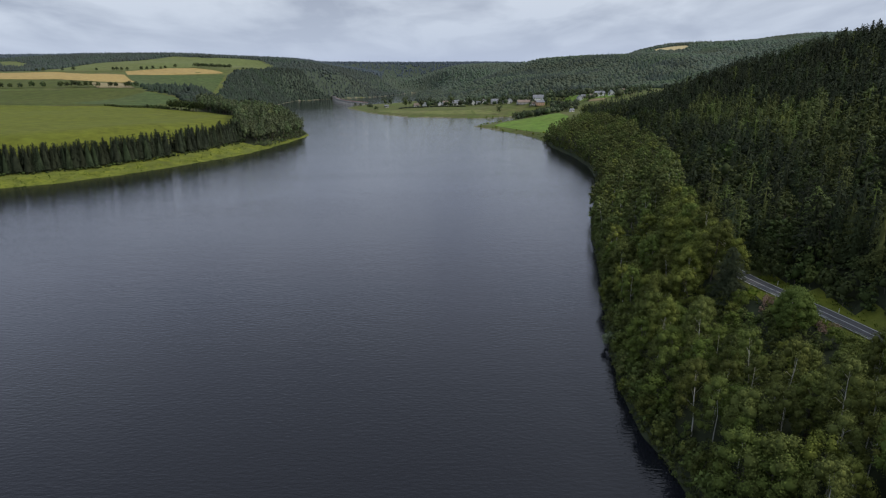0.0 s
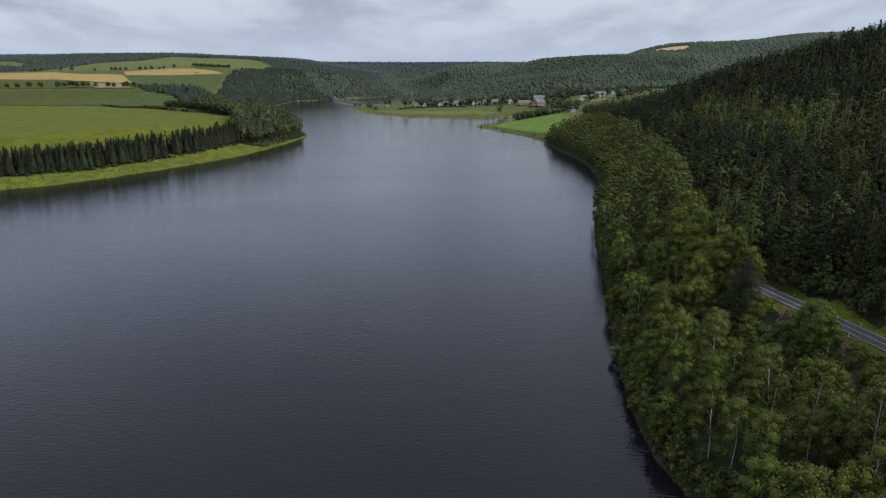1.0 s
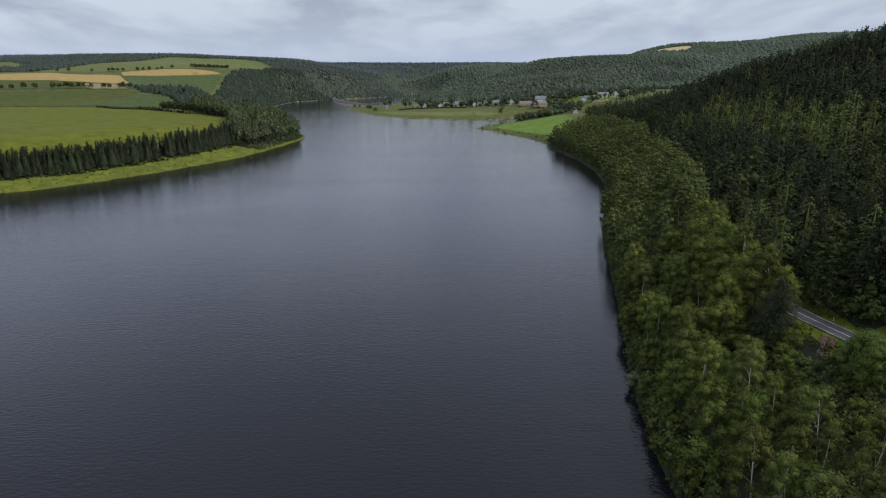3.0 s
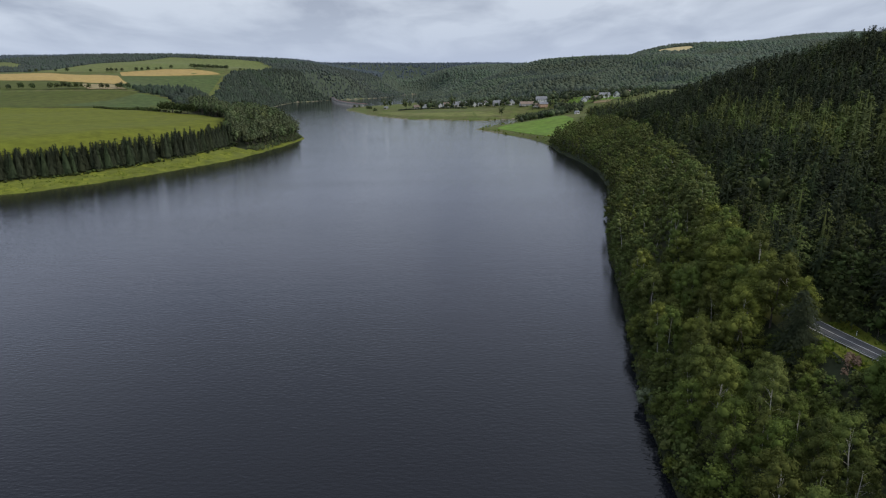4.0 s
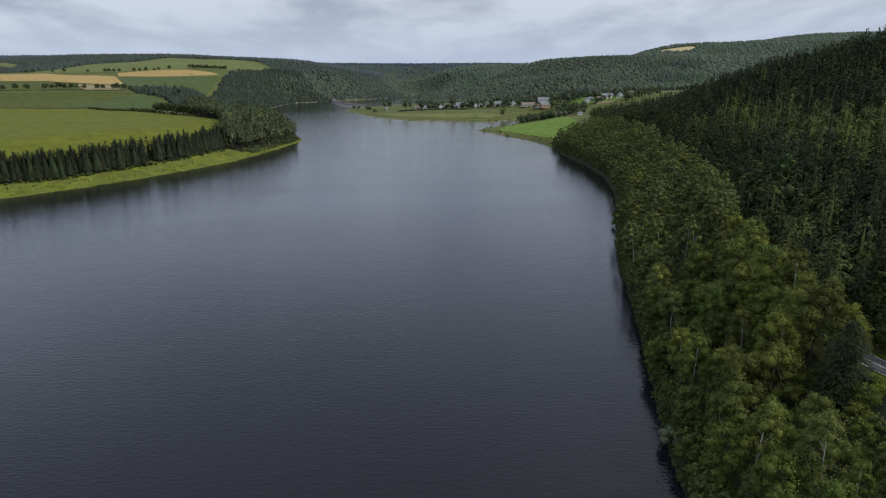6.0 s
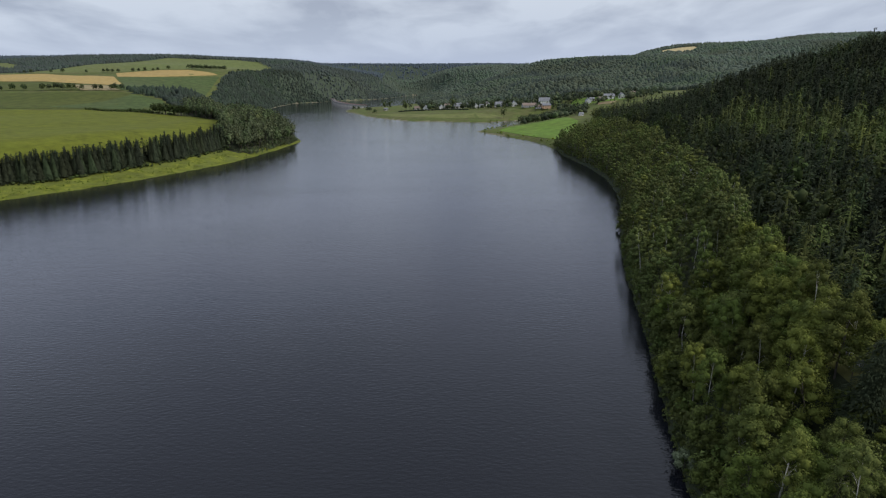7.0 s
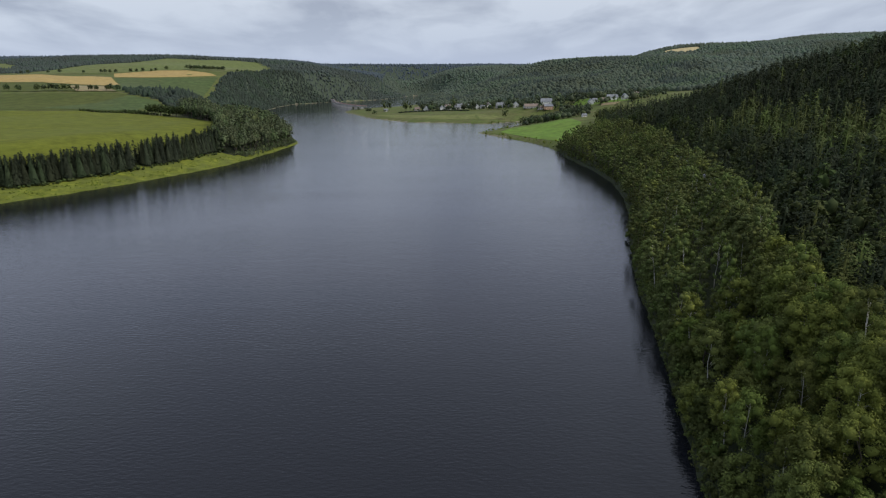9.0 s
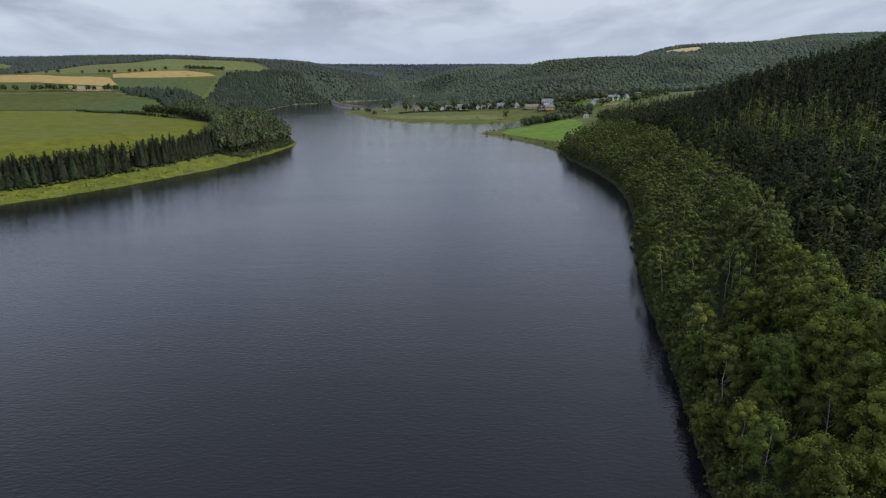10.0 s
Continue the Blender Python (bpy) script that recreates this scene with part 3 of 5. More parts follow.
def guard_rail():
    sel = RUN[(RUN[:, 1] > 96) & (RUN[:, 1] < 240)]
    t = np.gradient(sel, axis=0)
    t /= np.linalg.norm(t, axis=1)[:, None]
    side = sel - np.stack([t[:, 1], -t[:, 0]], 1) * 3.35
    root = tagged(new("guard_rail"), "galvanised steel guard rail along the lake side of the road", "guard rail")
    root.location = (*side[0], ROAD_Z - 0.2)
    profile = [(0.02, 0.45), (0.08, 0.50), (0.02, 0.58), (0.02, 0.62), (0.08, 0.70), (0.02, 0.76)]
    verts, quads = [], []
    for i, (p, d) in enumerate(zip(side, t)):
        for o, h in profile:
            verts.append((p[0] + d[1] * o - side[0][0], p[1] - d[0] * o - side[0][1], h + 0.2))
    k = len(profile)
    for i in range(len(side) - 1):
        for j in range(k - 1):
            quads.append((i * k + j, (i + 1) * k + j, (i + 1) * k + j + 1, i * k + j + 1))
    beam = mesh_object("beam", verts, quads, [STEEL], parent=root)
    beam.modifiers.new("thickness", "SOLIDIFY").thickness = 0.02
    bm = bmesh.new()
    box(bm, (0.07, 0.11, 0.95), Matrix())
    me = bpy.data.meshes.new("post")
    bm.to_mesh(me)
    bm.free()
    me.materials.append(STEEL)
    for p in side[1::1]:
        ob = new("post", me)
        ob.parent = root
        ob.location = (p[0] - side[0][0], p[1] - side[0][1], 0)


guard_rail()


def delineator(x, y):
    root = tagged(new("delineator_post"), "white plastic roadside marker post with a black band", "marker post", "roadside posts")
    root.location = (x, y, ROAD_Z - 0.22)
    bm = bmesh.new()
    lower = [bm.verts.new((px, py, 0)) for px, py in ((-0.07, -0.06), (0.07, -0.06), (0.0, 0.08))]
    upper = [bm.verts.new((px, py, z)) for px, py, z in ((-0.06, -0.05, 1.18), (0.06, -0.05, 1.18), (0.0, 0.07, 1.25))]
    bm.faces.new(lower[::-1])
    bm.faces.new(upper)
    for a in range(3):
        bm.faces.new((lower[a], lower[(a + 1) % 3], upper[(a + 1) % 3], upper[a]))
    part("post", bm, PLASTIC, root)
    bm = bmesh.new()
    lo = [bm.verts.new((px * 1.06, py * 1.06, 0.85)) for px, py in ((-0.065, -0.055), (0.065, -0.055), (0.0, 0.077))]
    hi = [bm.verts.new((px * 1.06, py * 1.06, z)) for px, py, z in ((-0.062, -0.052, 1.03), (0.062, -0.052, 1.03), (0.0, 0.073, 1.1))]
    bm.faces.new(lo[::-1])
    bm.faces.new(hi)
    for a in range(3):
        bm.faces.new((lo[a], lo[(a + 1) % 3], hi[(a + 1) % 3], hi[a]))
    part("band", bm, BLACK, root, "black reflector band")


for x, y in ((95.2, 136.8), (91.2, 157.0), (88.6, 180.0), (100.0, 114.0), (104.0, 90.0), (88.9, 131.5)):
    delineator(x, y)


# ---- trees ----
ICO_V = np.array([(0, 0, -1), (.7236, -.5257, -.4472), (-.2764, -.8506, -.4472), (-.8944, 0, -.4472), (-.2764, .8506, -.4472), (.7236, .5257, -.4472),
                  (.2764, -.8506, .4472), (-.7236, -.5257, .4472), (-.7236, .5257, .4472), (.2764, .8506, .4472), (.8944, 0, .4472), (0, 0, 1)])
ICO_F = np.array([(0, 2, 1), (0, 3, 2), (0, 4, 3), (0, 5, 4), (0, 1, 5), (1, 2, 6), (2, 3, 7), (3, 4, 8), (4, 5, 9), (5, 1, 10),
                  (6, 2, 7), (7, 3, 8), (8, 4, 9), (9, 5, 10), (10, 1, 6), (6, 7, 11), (7, 8, 11), (8, 9, 11), (9, 10, 11), (10, 6, 11)])


class Soup:
    """Collects triangles with a material slot."""

    def __init__(self):
        self.v, self.f, self.s, self.n = [], [], [], 0

    def add(self, v, f, slot):
        self.v.append(np.asarray(v, float))
        self.f.append(np.asarray(f, int) + self.n)
        self.s.append(np.full(len(f), slot))
        self.n += len(v)

    def done(self):
        return np.concatenate(self.v), np.concatenate(self.f), np.concatenate(self.s)


def tube(soup, points, radii, sides, slot):
    p = np.asarray(points, float)
    n = len(p)
    a = np.arange(sides) * 2 * np.pi / sides
    t = np.gradient(p, axis=0)
    t /= np.linalg.norm(t, axis=1)[:, None] + 1e-9
    ref = np.where(np.abs(t[:, 2:3]) > 0.8, np.array([[1.0, 0, 0]]), np.array([[0, 0, 1.0]]))
    u = np.cross(t, ref)
    u /= np.linalg.norm(u, axis=1)[:, None]
    w = np.cross(t, u)
    v = p[:, None] + np.asarray(radii)[:, None, None] * (np.cos(a)[None, :, None] * u[:, None] + np.sin(a)[None, :, None] * w[:, None])
    f = []
    for i in range(n - 1):
        for j in range(sides):
            k, b = i * sides, (j + 1) % sides
            f += [(k + j, k + b, k + sides + b), (k + j, k + sides + b, k + sides + j)]
    soup.add(v.reshape(-1, 3), f, slot)


def cards(soup, rng, centre, normal, size, slot, quad=True, droop=0.0, slim=1.0, along=None, loose=0.22):
    """Leaf clumps: a small bent blade at each centre, facing its normal."""
    n = len(centre)
    normal = normal / (np.linalg.norm(normal, axis=1)[:, None] + 1e-9)
    r = rng.normal(size=(n, 3))
    r[:, 2] -= droop
    u = np.cross(normal, r) if along is None else -along + r * loose
    u /= np.linalg.norm(u, axis=1)[:, None] + 1e-9
    w = np.cross(normal, u)
    s = (size * rng.uniform(0.6, 1.35, n))[:, None]
    if quad:
        v = np.stack([centre - u * s * 0.5 - normal * s * 0.12, centre + w * s * 0.38, centre + u * s * 0.5 - normal * s * 0.12, centre - w * s * 0.38], 1).reshape(-1, 3)
        b = np.arange(n)[:, None] * 4
        f = np.concatenate([b + np.array([[0, 3, 1]]), b + np.array([[1, 3, 2]])])
    else:
        k = s * slim
        v = np.stack([centre - u * s * 0.55 / slim ** 0.5, centre + u * s * 0.35 + w * k * 0.45, centre + u * s * 0.3 - w * k * 0.5], 1).reshape(-1, 3)
        f = np.arange(n)[:, None] * 3 + np.array([[0, 2, 1]])
    soup.add(v, f, slot)


def blob(soup, rng, centre, radii, slot, rough=0.2):
    v = ICO_V * (1 + rng.uniform(-rough, rough, (12, 1))) * np.asarray(radii) + np.asarray(centre)
    soup.add(v, ICO_F, slot)


def sphere_dirs(rng, n, up=0.0):
    d = rng.normal(size=(n, 3))
    d[:, 2] += up
    return d / np.linalg.norm(d, axis=1)[:, None]


def broad_tree(seed, tall, wide, clumps, leaves, leaf, birch=False, quad=True, limbs=7, low=0.2, tight=False):
    """A broad-leaved tree of height tall and crown width wide: a trunk, limbs, and a crown of leafy lobes. Slot 0: bark, slot 1: leaves."""
    rng = np.random.default_rng(seed)
    so = Soup()
    lean = rng.normal(0, 0.05, 2)
    top = 0.88 if birch else 0.72
    hs = np.linspace(0, top * tall, 5)
    trunk = np.stack([lean[0] * hs + rng.normal(0, 0.15, 5) * (hs > 0), lean[1] * hs + rng.normal(0, 0.15, 5) * (hs > 0), hs - 0.6 * (hs == 0)], 1)
    base = (0.0075 if birch else 0.013) * tall
    tube(so, trunk, base * np.array([1.25, 0.95, 0.75, 0.5, 0.16]), 6 if quad else 4, 0)
    mid, half = tall * (low + (1 - low) * 0.5), tall * (1 - low) * 0.5
    # lobes wind evenly round the crown, from its skirt to its top
    i = np.arange(clumps) + rng.uniform(-0.3, 0.3, clumps)
    rise = -0.62 + 1.6 * np.clip((i + 0.5) / clumps, 0, 1)
    turn_ = i * 2.39996 + rng.uniform(0, 6)
    ring = np.sqrt(np.clip(1 - rise ** 2, 0.02, 1))
    frac = rng.uniform(0.6, 0.92, clumps)
    taper = 1 - (0.42 if birch else 0.2) * np.clip(rise, 0, 1)
    rad = wide * rng.uniform(0.10, 0.21, clumps) * (0.9 if birch else 1.0) * np.where(rise < -0.2, 0.9, 1.0)
    pos = np.stack([np.cos(turn_) * ring * wide / 2 * frac * taper, np.sin(turn_) * ring * wide / 2 * frac * taper, mid + rise * half * rng.uniform(0.78, 1.0, clumps)], 1)
    pos[:, :2] += lean * pos[:, 2:3]
    pos[:, 2] = np.clip(pos[:, 2], rad * 0.8, tall - rad * 0.7)
    for j in range(min(limbs, clumps)):
        k = rng.integers(0, clumps)
        z0 = min(rng.uniform(0.42, top * 0.95) * tall, pos[k, 2] - 0.5)
        a = np.array([lean[0] * z0, lean[1] * z0, z0])
        tube(so, [a, (a + pos[k]) / 2 + np.array([0, 0, 0.06 * tall]), pos[k]], base * (0.6 if birch else 1.0) * np.array([0.42, 0.26, 0.08]), 4 if quad else 3, 0)
    deep = np.array([1, 1, 1.2 if birch else 0.8])
    wind = np.array([-0.5, 0.25, 0.0])
    c, nrm, hang = [], [], []
    for p, r in zip(pos, rad):
        if tight:
            blob(so, rng, p - np.array([0, 0, 0.12 * r]), r * 0.6 * deep, 1, 0.28)
        d = sphere_dirs(rng, leaves, 0.5)
        c.append(p + d * r * rng.uniform(0.62, 1.22, (leaves, 1)) * deep)
        nrm.append(d + rng.normal(0, 0.34, (leaves, 3)) + np.array([0, 0, 0.2]))
        hang.append(d * np.array([0.8, 0.8, 0.2]) + wind + np.array([0, 0, -0.9 if birch else -0.45]))
    if not tight:
        blob(so, rng, (lean[0] * mid, lean[1] * mid, mid + 0.02 * tall), (wide * 0.2, wide * 0.2, half * 0.5), 1, 0.3)
    cards(so, rng, np.concatenate(c), np.concatenate(nrm), leaf, 1, quad, 0.0, (0.6 if birch else 0.92) if tight else 1.0, np.concatenate(hang) if birch and tight else None, 1.0)
    return so.done()


def card_spruce(seed, tall, wide, tiers, spokes, sprays, leaf, slim=0.6, core=0.2, power=0.72, loose=0.22):
    """A spruce seen close: every bough carries drooping sprays of needles."""
    rng = np.random.default_rng(seed)
    so = Soup()
    tube(so, [(0, 0, -0.6), (0, 0, tall * 0.5), (0, 0, tall * 0.97)], [0.012 * tall, 0.007 * tall, 0.02], 5, 0)
    n = tiers * spokes
    s = (np.repeat(np.arange(tiers), spokes) + rng.random(n)) / tiers
    a = rng.uniform(0, 2 * np.pi, n)
    r = (wide / 2 * (1 - s) ** power + 0.05 * wide) * rng.uniform(0.7, 1.15, n)
    z = tall * (0.05 + 0.95 * s)
    u = rng.uniform(0.35, 1.05, (n, sprays))
    aa = a[:, None] + rng.normal(0, 0.16, (n, sprays))
    c = np.stack([np.cos(aa) * r[:, None] * u, np.sin(aa) * r[:, None] * u, z[:, None] - r[:, None] * u ** 1.5 * 0.42 + rng.normal(0, 0.12, (n, sprays))], 2).reshape(-1, 3)
    c[:, 2] = np.maximum(c[:, 2], 0.1)
    nrm = np.stack([np.cos(aa) * 0.55, np.sin(aa) * 0.55, np.ones_like(aa)], 2).reshape(-1, 3) + rng.normal(0, 0.14, (n * sprays, 3))
    out = np.stack([np.cos(aa), np.sin(aa), np.full_like(aa, -0.45)], 2).reshape(-1, 3)
    cards(so, rng, c, nrm, leaf * np.repeat(0.6 + 0.5 * (1 - s), sprays), 1, False, 0.3, slim, out, loose)
    cone = [(0, 0, tall)] + [(wide * core * np.cos(b), wide * core * np.sin(b), tall * 0.06) for b in np.arange(6) * np.pi / 3]
    so.add(np.array(cone), [(0, 1 + i, 1 + (i + 1) % 6) for i in range(6)], 1)
    return so.done()


def far_broad(seed, tall, wide, leaves=12):
    rng = np.random.default_rng(seed)
    so = Soup()
    blob(so, rng, rng.normal(0, 0.06 * wide, 3) * (1, 1, 0.5) + (0, 0, tall * 0.55), (wide * 0.45, wide * 0.45, tall * 0.42), 1, 0.28)
    d = sphere_dirs(rng, leaves, 0.5)
    cards(so, rng, d * (wide * 0.46, wide * 0.46, tall * 0.42) + (0, 0, tall * 0.58), d + rng.normal(0, 0.3, (leaves, 3)), wide * 0.34, 1, False)
    return so.done()


def far_crown(seed, tall, wide):
    """The top of a broad-leaved tree in a closed wood, far off."""
    rng = np.random.default_rng(seed)
    so = Soup()
    v = ICO_V * (1 + rng.uniform(-0.3, 0.3, (12, 1))) * (wide / 2, wide / 2, tall * 0.5) + (0, 0, tall * 0.5)
    so.add(v, ICO_F[5:], 1)
    return so.done()


def far_spruce(seed, tall, wide):
    rng = np.random.default_rng(seed)
    so = Soup()
    for i in range(2):
        z0, r = tall * (0.05 + 0.4 * i), wide / 2 * (1 - 0.36 * i)
        a = np.arange(5) * np.pi * 0.4 + rng.uniform(0, 1)
        rr = r * rng.uniform(0.7, 1.25, 5)
        ring = np.stack([np.cos(a) * rr, np.sin(a) * rr, np.full(5, z0) + rng.normal(0, 0.04 * tall, 5)], 1)
        so.add(np.concatenate([[(rng.normal(0, 0.3), rng.normal(0, 0.3), tall * (0.75 + 0.25 * i))], ring]), [(0, 1 + k, 1 + (k + 1) % 5) for k in range(5)], 1)
    return so.done()


def in_sight(p, top, start, near):
    """Whether a tree of height top at each point shows to the camera above the land between."""
    eye = np.array([0.0, 40.0, 78.0])
    way = p - eye[:2]
    dist = np.hypot(way[:, 0], way[:, 1])
    rise = (height(p) + top - eye[2]) / dist
    seen = np.ones(len(p), bool)
    for k in np.linspace(start, 0.97, 24):
        seen &= (np.maximum(height(eye[:2] + way * k), 0) + (6 if k < near else 0) - eye[2]) / (dist * k) < rise
    return seen


def scatter(rng, poly_box, step, jitter=0.42):
    """Points of a shaken grid within a box x0, y0, x1, y1."""
    x, y = np.meshgrid(np.arange(poly_box[0], poly_box[2], step), np.arange(poly_box[1], poly_box[3], step))
    p = np.stack([x.ravel(), y.ravel()], 1)
    p[:, 0] += (np.round(p[:, 1] / step) % 2) * step / 2
    return p + rng.uniform(-jitter, jitter, p.shape) * step


def wood(name, label, p, kinds, choice, rng, size=(0.8, 1.2), mats=None, sink=0.0, category="wood", tintbase=None, vary=0.16):
    """A wood as one object: at each point of p a tree of the kind chosen for it, turned and sized by chance."""
    z = height(p) - sink
    vs, fs, ss, ts, n = [], [], [], [], 0
    for k, (v, f, s, slots) in enumerate(kinds):
        sel = np.nonzero(choice == k)[0]
        if not len(sel):
            continue
        m = len(sel)
        a, g = rng.uniform(0, 2 * np.pi, m), rng.uniform(size[0], size[1], m)
        gw = g * rng.uniform(0.85, 1.15, m)
        c, si = np.cos(a)[:, None] * gw[:, None], np.sin(a)[:, None] * gw[:, None]
        X = v[None, :, 0] * c - v[None, :, 1] * si + p[sel, 0:1]
        Y = v[None, :, 0] * si + v[None, :, 1] * c + p[sel, 1:2]
        Z = v[None, :, 2] * g[:, None] + z[sel][:, None]
        vs.append(np.stack([X, Y, Z], 2).reshape(-1, 3))
        fs.append((f[None] + (np.arange(m) * len(v))[:, None, None]).reshape(-1, 3) + n)
        ss.append(np.tile(np.array(slots)[s], m))
        tv = np.clip(rng.normal(0.5, 0.24, m) if tintbase is None else tintbase[sel] + rng.normal(0, vary, m), 0, 1)
        ts.append(np.repeat(tv, len(v)))
        n += m * len(v)
    ob = mesh_object(name, np.concatenate(vs), np.concatenate(fs), mats or [BARK, WOOD_LEAF, NEEDLE, LARCH, BIRCH_BARK], np.concatenate(ss), tint=np.concatenate(ts))
    return tagged(ob, label, category, kind="stuff")


# kinds of trees for the woods: mesh and the material slots of its bark and leaves
NEAR_BROAD = [(*broad_tree(220 + i, 14 + i % 3, 7.7 + (i % 2) * 0.9, 17, 25, 0.57, quad=False, limbs=0, tight=True), (0, 1)) for i in range(5)]
NEAR_BIRCH = [(*broad_tree(240 + i, 14.5 + i, 6.6, 16, 22, 0.54, birch=True, quad=False, limbs=3, low=0.2, tight=True), (4, 1)) for i in range(3)]
MID_BROAD = [(*broad_tree(20 + i, 14 + i % 3, 7.6 + (i % 2) * 1.0, 12, 12, 0.92, quad=False, limbs=0, tight=True), (0, 1)) for i in range(5)]
MID_BIRCH = [(*broad_tree(40 + i, 14.5 + i, 6.4, 11, 11, 0.88, birch=True, quad=False, limbs=0, low=0.18, tight=True), (0, 1)) for i in range(3)]
MID_SPRUCE = [(*card_spruce(60 + i, 15.5 + i * 1.1, 9.2, 13, 8, 5, 1.2, 0.72, 0.13, 0.66, 0.5), (0, 2)) for i in range(4)]
NEAR_SPRUCE = [(*card_spruce(160 + i, 18 + i, 9.6, 18, 10, 7, 0.95, 0.55, 0.14, 0.74, 0.4), (0, 2)) for i in range(3)]
NEAR_LARCH = [(*card_spruce(170 + i, 17 + i, 10.4, 18, 10, 7, 0.85, 0.65, 0.14, 0.56, 0.7), (0, 3)) for i in range(3)]
MID_LARCH = [(*card_spruce(70 + i, 16.5 + i, 10.6, 13, 9, 5, 1.1, 0.8, 0.07, 0.52, 0.8), (0, 3)) for i in range(3)]
ROW_SPRUCE = [(*card_spruce(64 + i, 19.5 + i * 0.8, 11.0, 15, 8, 4, 1.4, 0.6, 0.32, 0.66, 0.4), (0, 2)) for i in range(4)]
SHRUB = [(*broad_tree(150 + i, 5.5, 5.5, 9, 12, 0.85, quad=False, limbs=0, low=0.0), (0, 1)) for i in range(4)]
LOW_SPRUCE = [(*card_spruce(80 + i, 15.5 + i * 1.1, 9.0, 8, 7, 3, 1.85, 0.74, 0.1, 0.66, 0.5), (0, 2)) for i in range(4)]
LOW_LARCH = [(*card_spruce(86 + i, 16.5 + i, 10.4, 8, 7, 3, 1.8, 0.8, 0.08, 0.52, 0.8), (0, 3)) for i in range(2)]
LOW_BROAD = [(*broad_tree(90 + i, 15, 8.8, 10, 14, 1.25, quad=False, limbs=0), (0, 1)) for i in range(4)]
FAR_BROAD = [(*far_broad(100 + i, 13 + i % 3, 13.0, 6), (0, 1)) for i in range(5)]
FAR_CROWN = [(*far_crown(105 + i, 11 + i % 3, 9.5), (0, 1)) for i in range(5)]
FAR_SPRUCE = [(*far_spruce(110 + i, 12.5 + i * 0.8, 8.6), (0, 2)) for i in range(4)]
FAR_LARCH = [(*far_spruce(116 + i, 13 + i, 8.6), (0, 3)) for i in range(2)]


# the belt of trees between the lake and the road: the nearest stand singly
rng = np.random.default_rng(5)
belt = scatter(rng, (30, 20, 190, 735), 5.8)
bd = shore(belt)
keep = (bd > 1.5) & (belt[:, 0] < road_x(belt[:, 1]) - np.where(belt[:, 1] < 172, 5, 3.2)) & ~clear_view(belt) & (bd < 75)
belt, bd = belt[keep], bd[keep]
# a last row beside the road, set to hide its bend from the camera
verge_row = np.array([(float(road_x(y)) - off, y + off / 2) for off in (3.9, 8.4) for y in np.arange(162.0, 320.0, 4.2)])
far_row = np.arange(len(belt) + len(verge_row)) >= len(belt)
belt = np.concatenate([belt, verge_row])
HEAPS = np.array([(81.8, 145.0), (86.2, 128.0)])
open_spot = np.all([np.hypot(belt[:, 0] - hx + 1, belt[:, 1] - hy + 2) > 5 for hx, hy in HEAPS], axis=0)
belt, far_row = belt[open_spot], far_row[open_spot]
bd = shore(belt)
near = (belt[:, 1] > 50) & (belt[:, 1] < 236)


def own_tree(name, label, mesh, bark, leaf):
    v, f, s = mesh
    root = tagged(new(name), label, "tree", "trees on the east bank")
    for slot, pname, mat in ((0, "trunk", bark), (1, "crown", leaf)):
        fs = f[s == slot]
        used, inv = np.unique(fs, return_inverse=True)
        mesh_object(pname, v[used], inv.reshape(-1, 3), [mat], parent=root)
    return root


FINE = [own_tree("broadleaf_tree", "leafy green broadleaf tree with a full crown beside the lake", broad_tree(1 + i, 12.8, 7.8 + 0.7 * (i % 3), 26, 140, 0.31, quad=False, limbs=6, low=0.06, tight=True), BARK, LEAF) for i in range(4)]
FINE += [own_tree("birch_tree", "light green birch with drooping twigs and a white trunk", broad_tree(8 + i, 14.2, 6.9, 28, 125, 0.30, birch=True, quad=False, limbs=10, low=0.08, tight=True), BIRCH_BARK, BIRCH_LEAF) for i in range(3)]
OWN = [own_tree("broadleaf_tree", "leafy green broadleaf tree with a rounded crown on the lake bank", broad_tree(1 + i, 12.8, 7.8 + 0.7 * (i % 3), 24, 66, 0.43, quad=False, limbs=5, low=0.06, tight=True), BARK, LEAF) for i in range(5)]
OWN += [own_tree("birch_tree", "light green birch with drooping twigs and pale trunk", broad_tree(8 + i, 14.2, 6.9, 25, 60, 0.41, birch=True, quad=False, limbs=8, low=0.08, tight=True), BIRCH_BARK, BIRCH_LEAF) for i in range(4)]
bush = own_tree("broadleaf_tree", "round dense dark green tree beside the road", broad_tree(33, 11.5, 9.2, 70, 130, 0.30, quad=False, limbs=6, low=0.06, tight=True), BARK, BUSH_LEAF)
bush.location = (80.0, 130.0, float(height([(80.0, 130.0)])[0]))
OWN += [own_tree("willow_shrub", "low grey-green willow shrub at the water's edge", broad_tree(14 + i, 6.5, 6.4, 18, 90, 0.36, quad=False, limbs=6, low=0.02, tight=True), BARK, LEAF) for i in range(2)]
bz = height(belt)
OWN += FINE
turn = np.arctan2(RUN[:, 0], RUN[:, 1])
reach = np.hypot(RUN[:, 0], RUN[:, 1])
order = np.argsort(turn)
first = {}
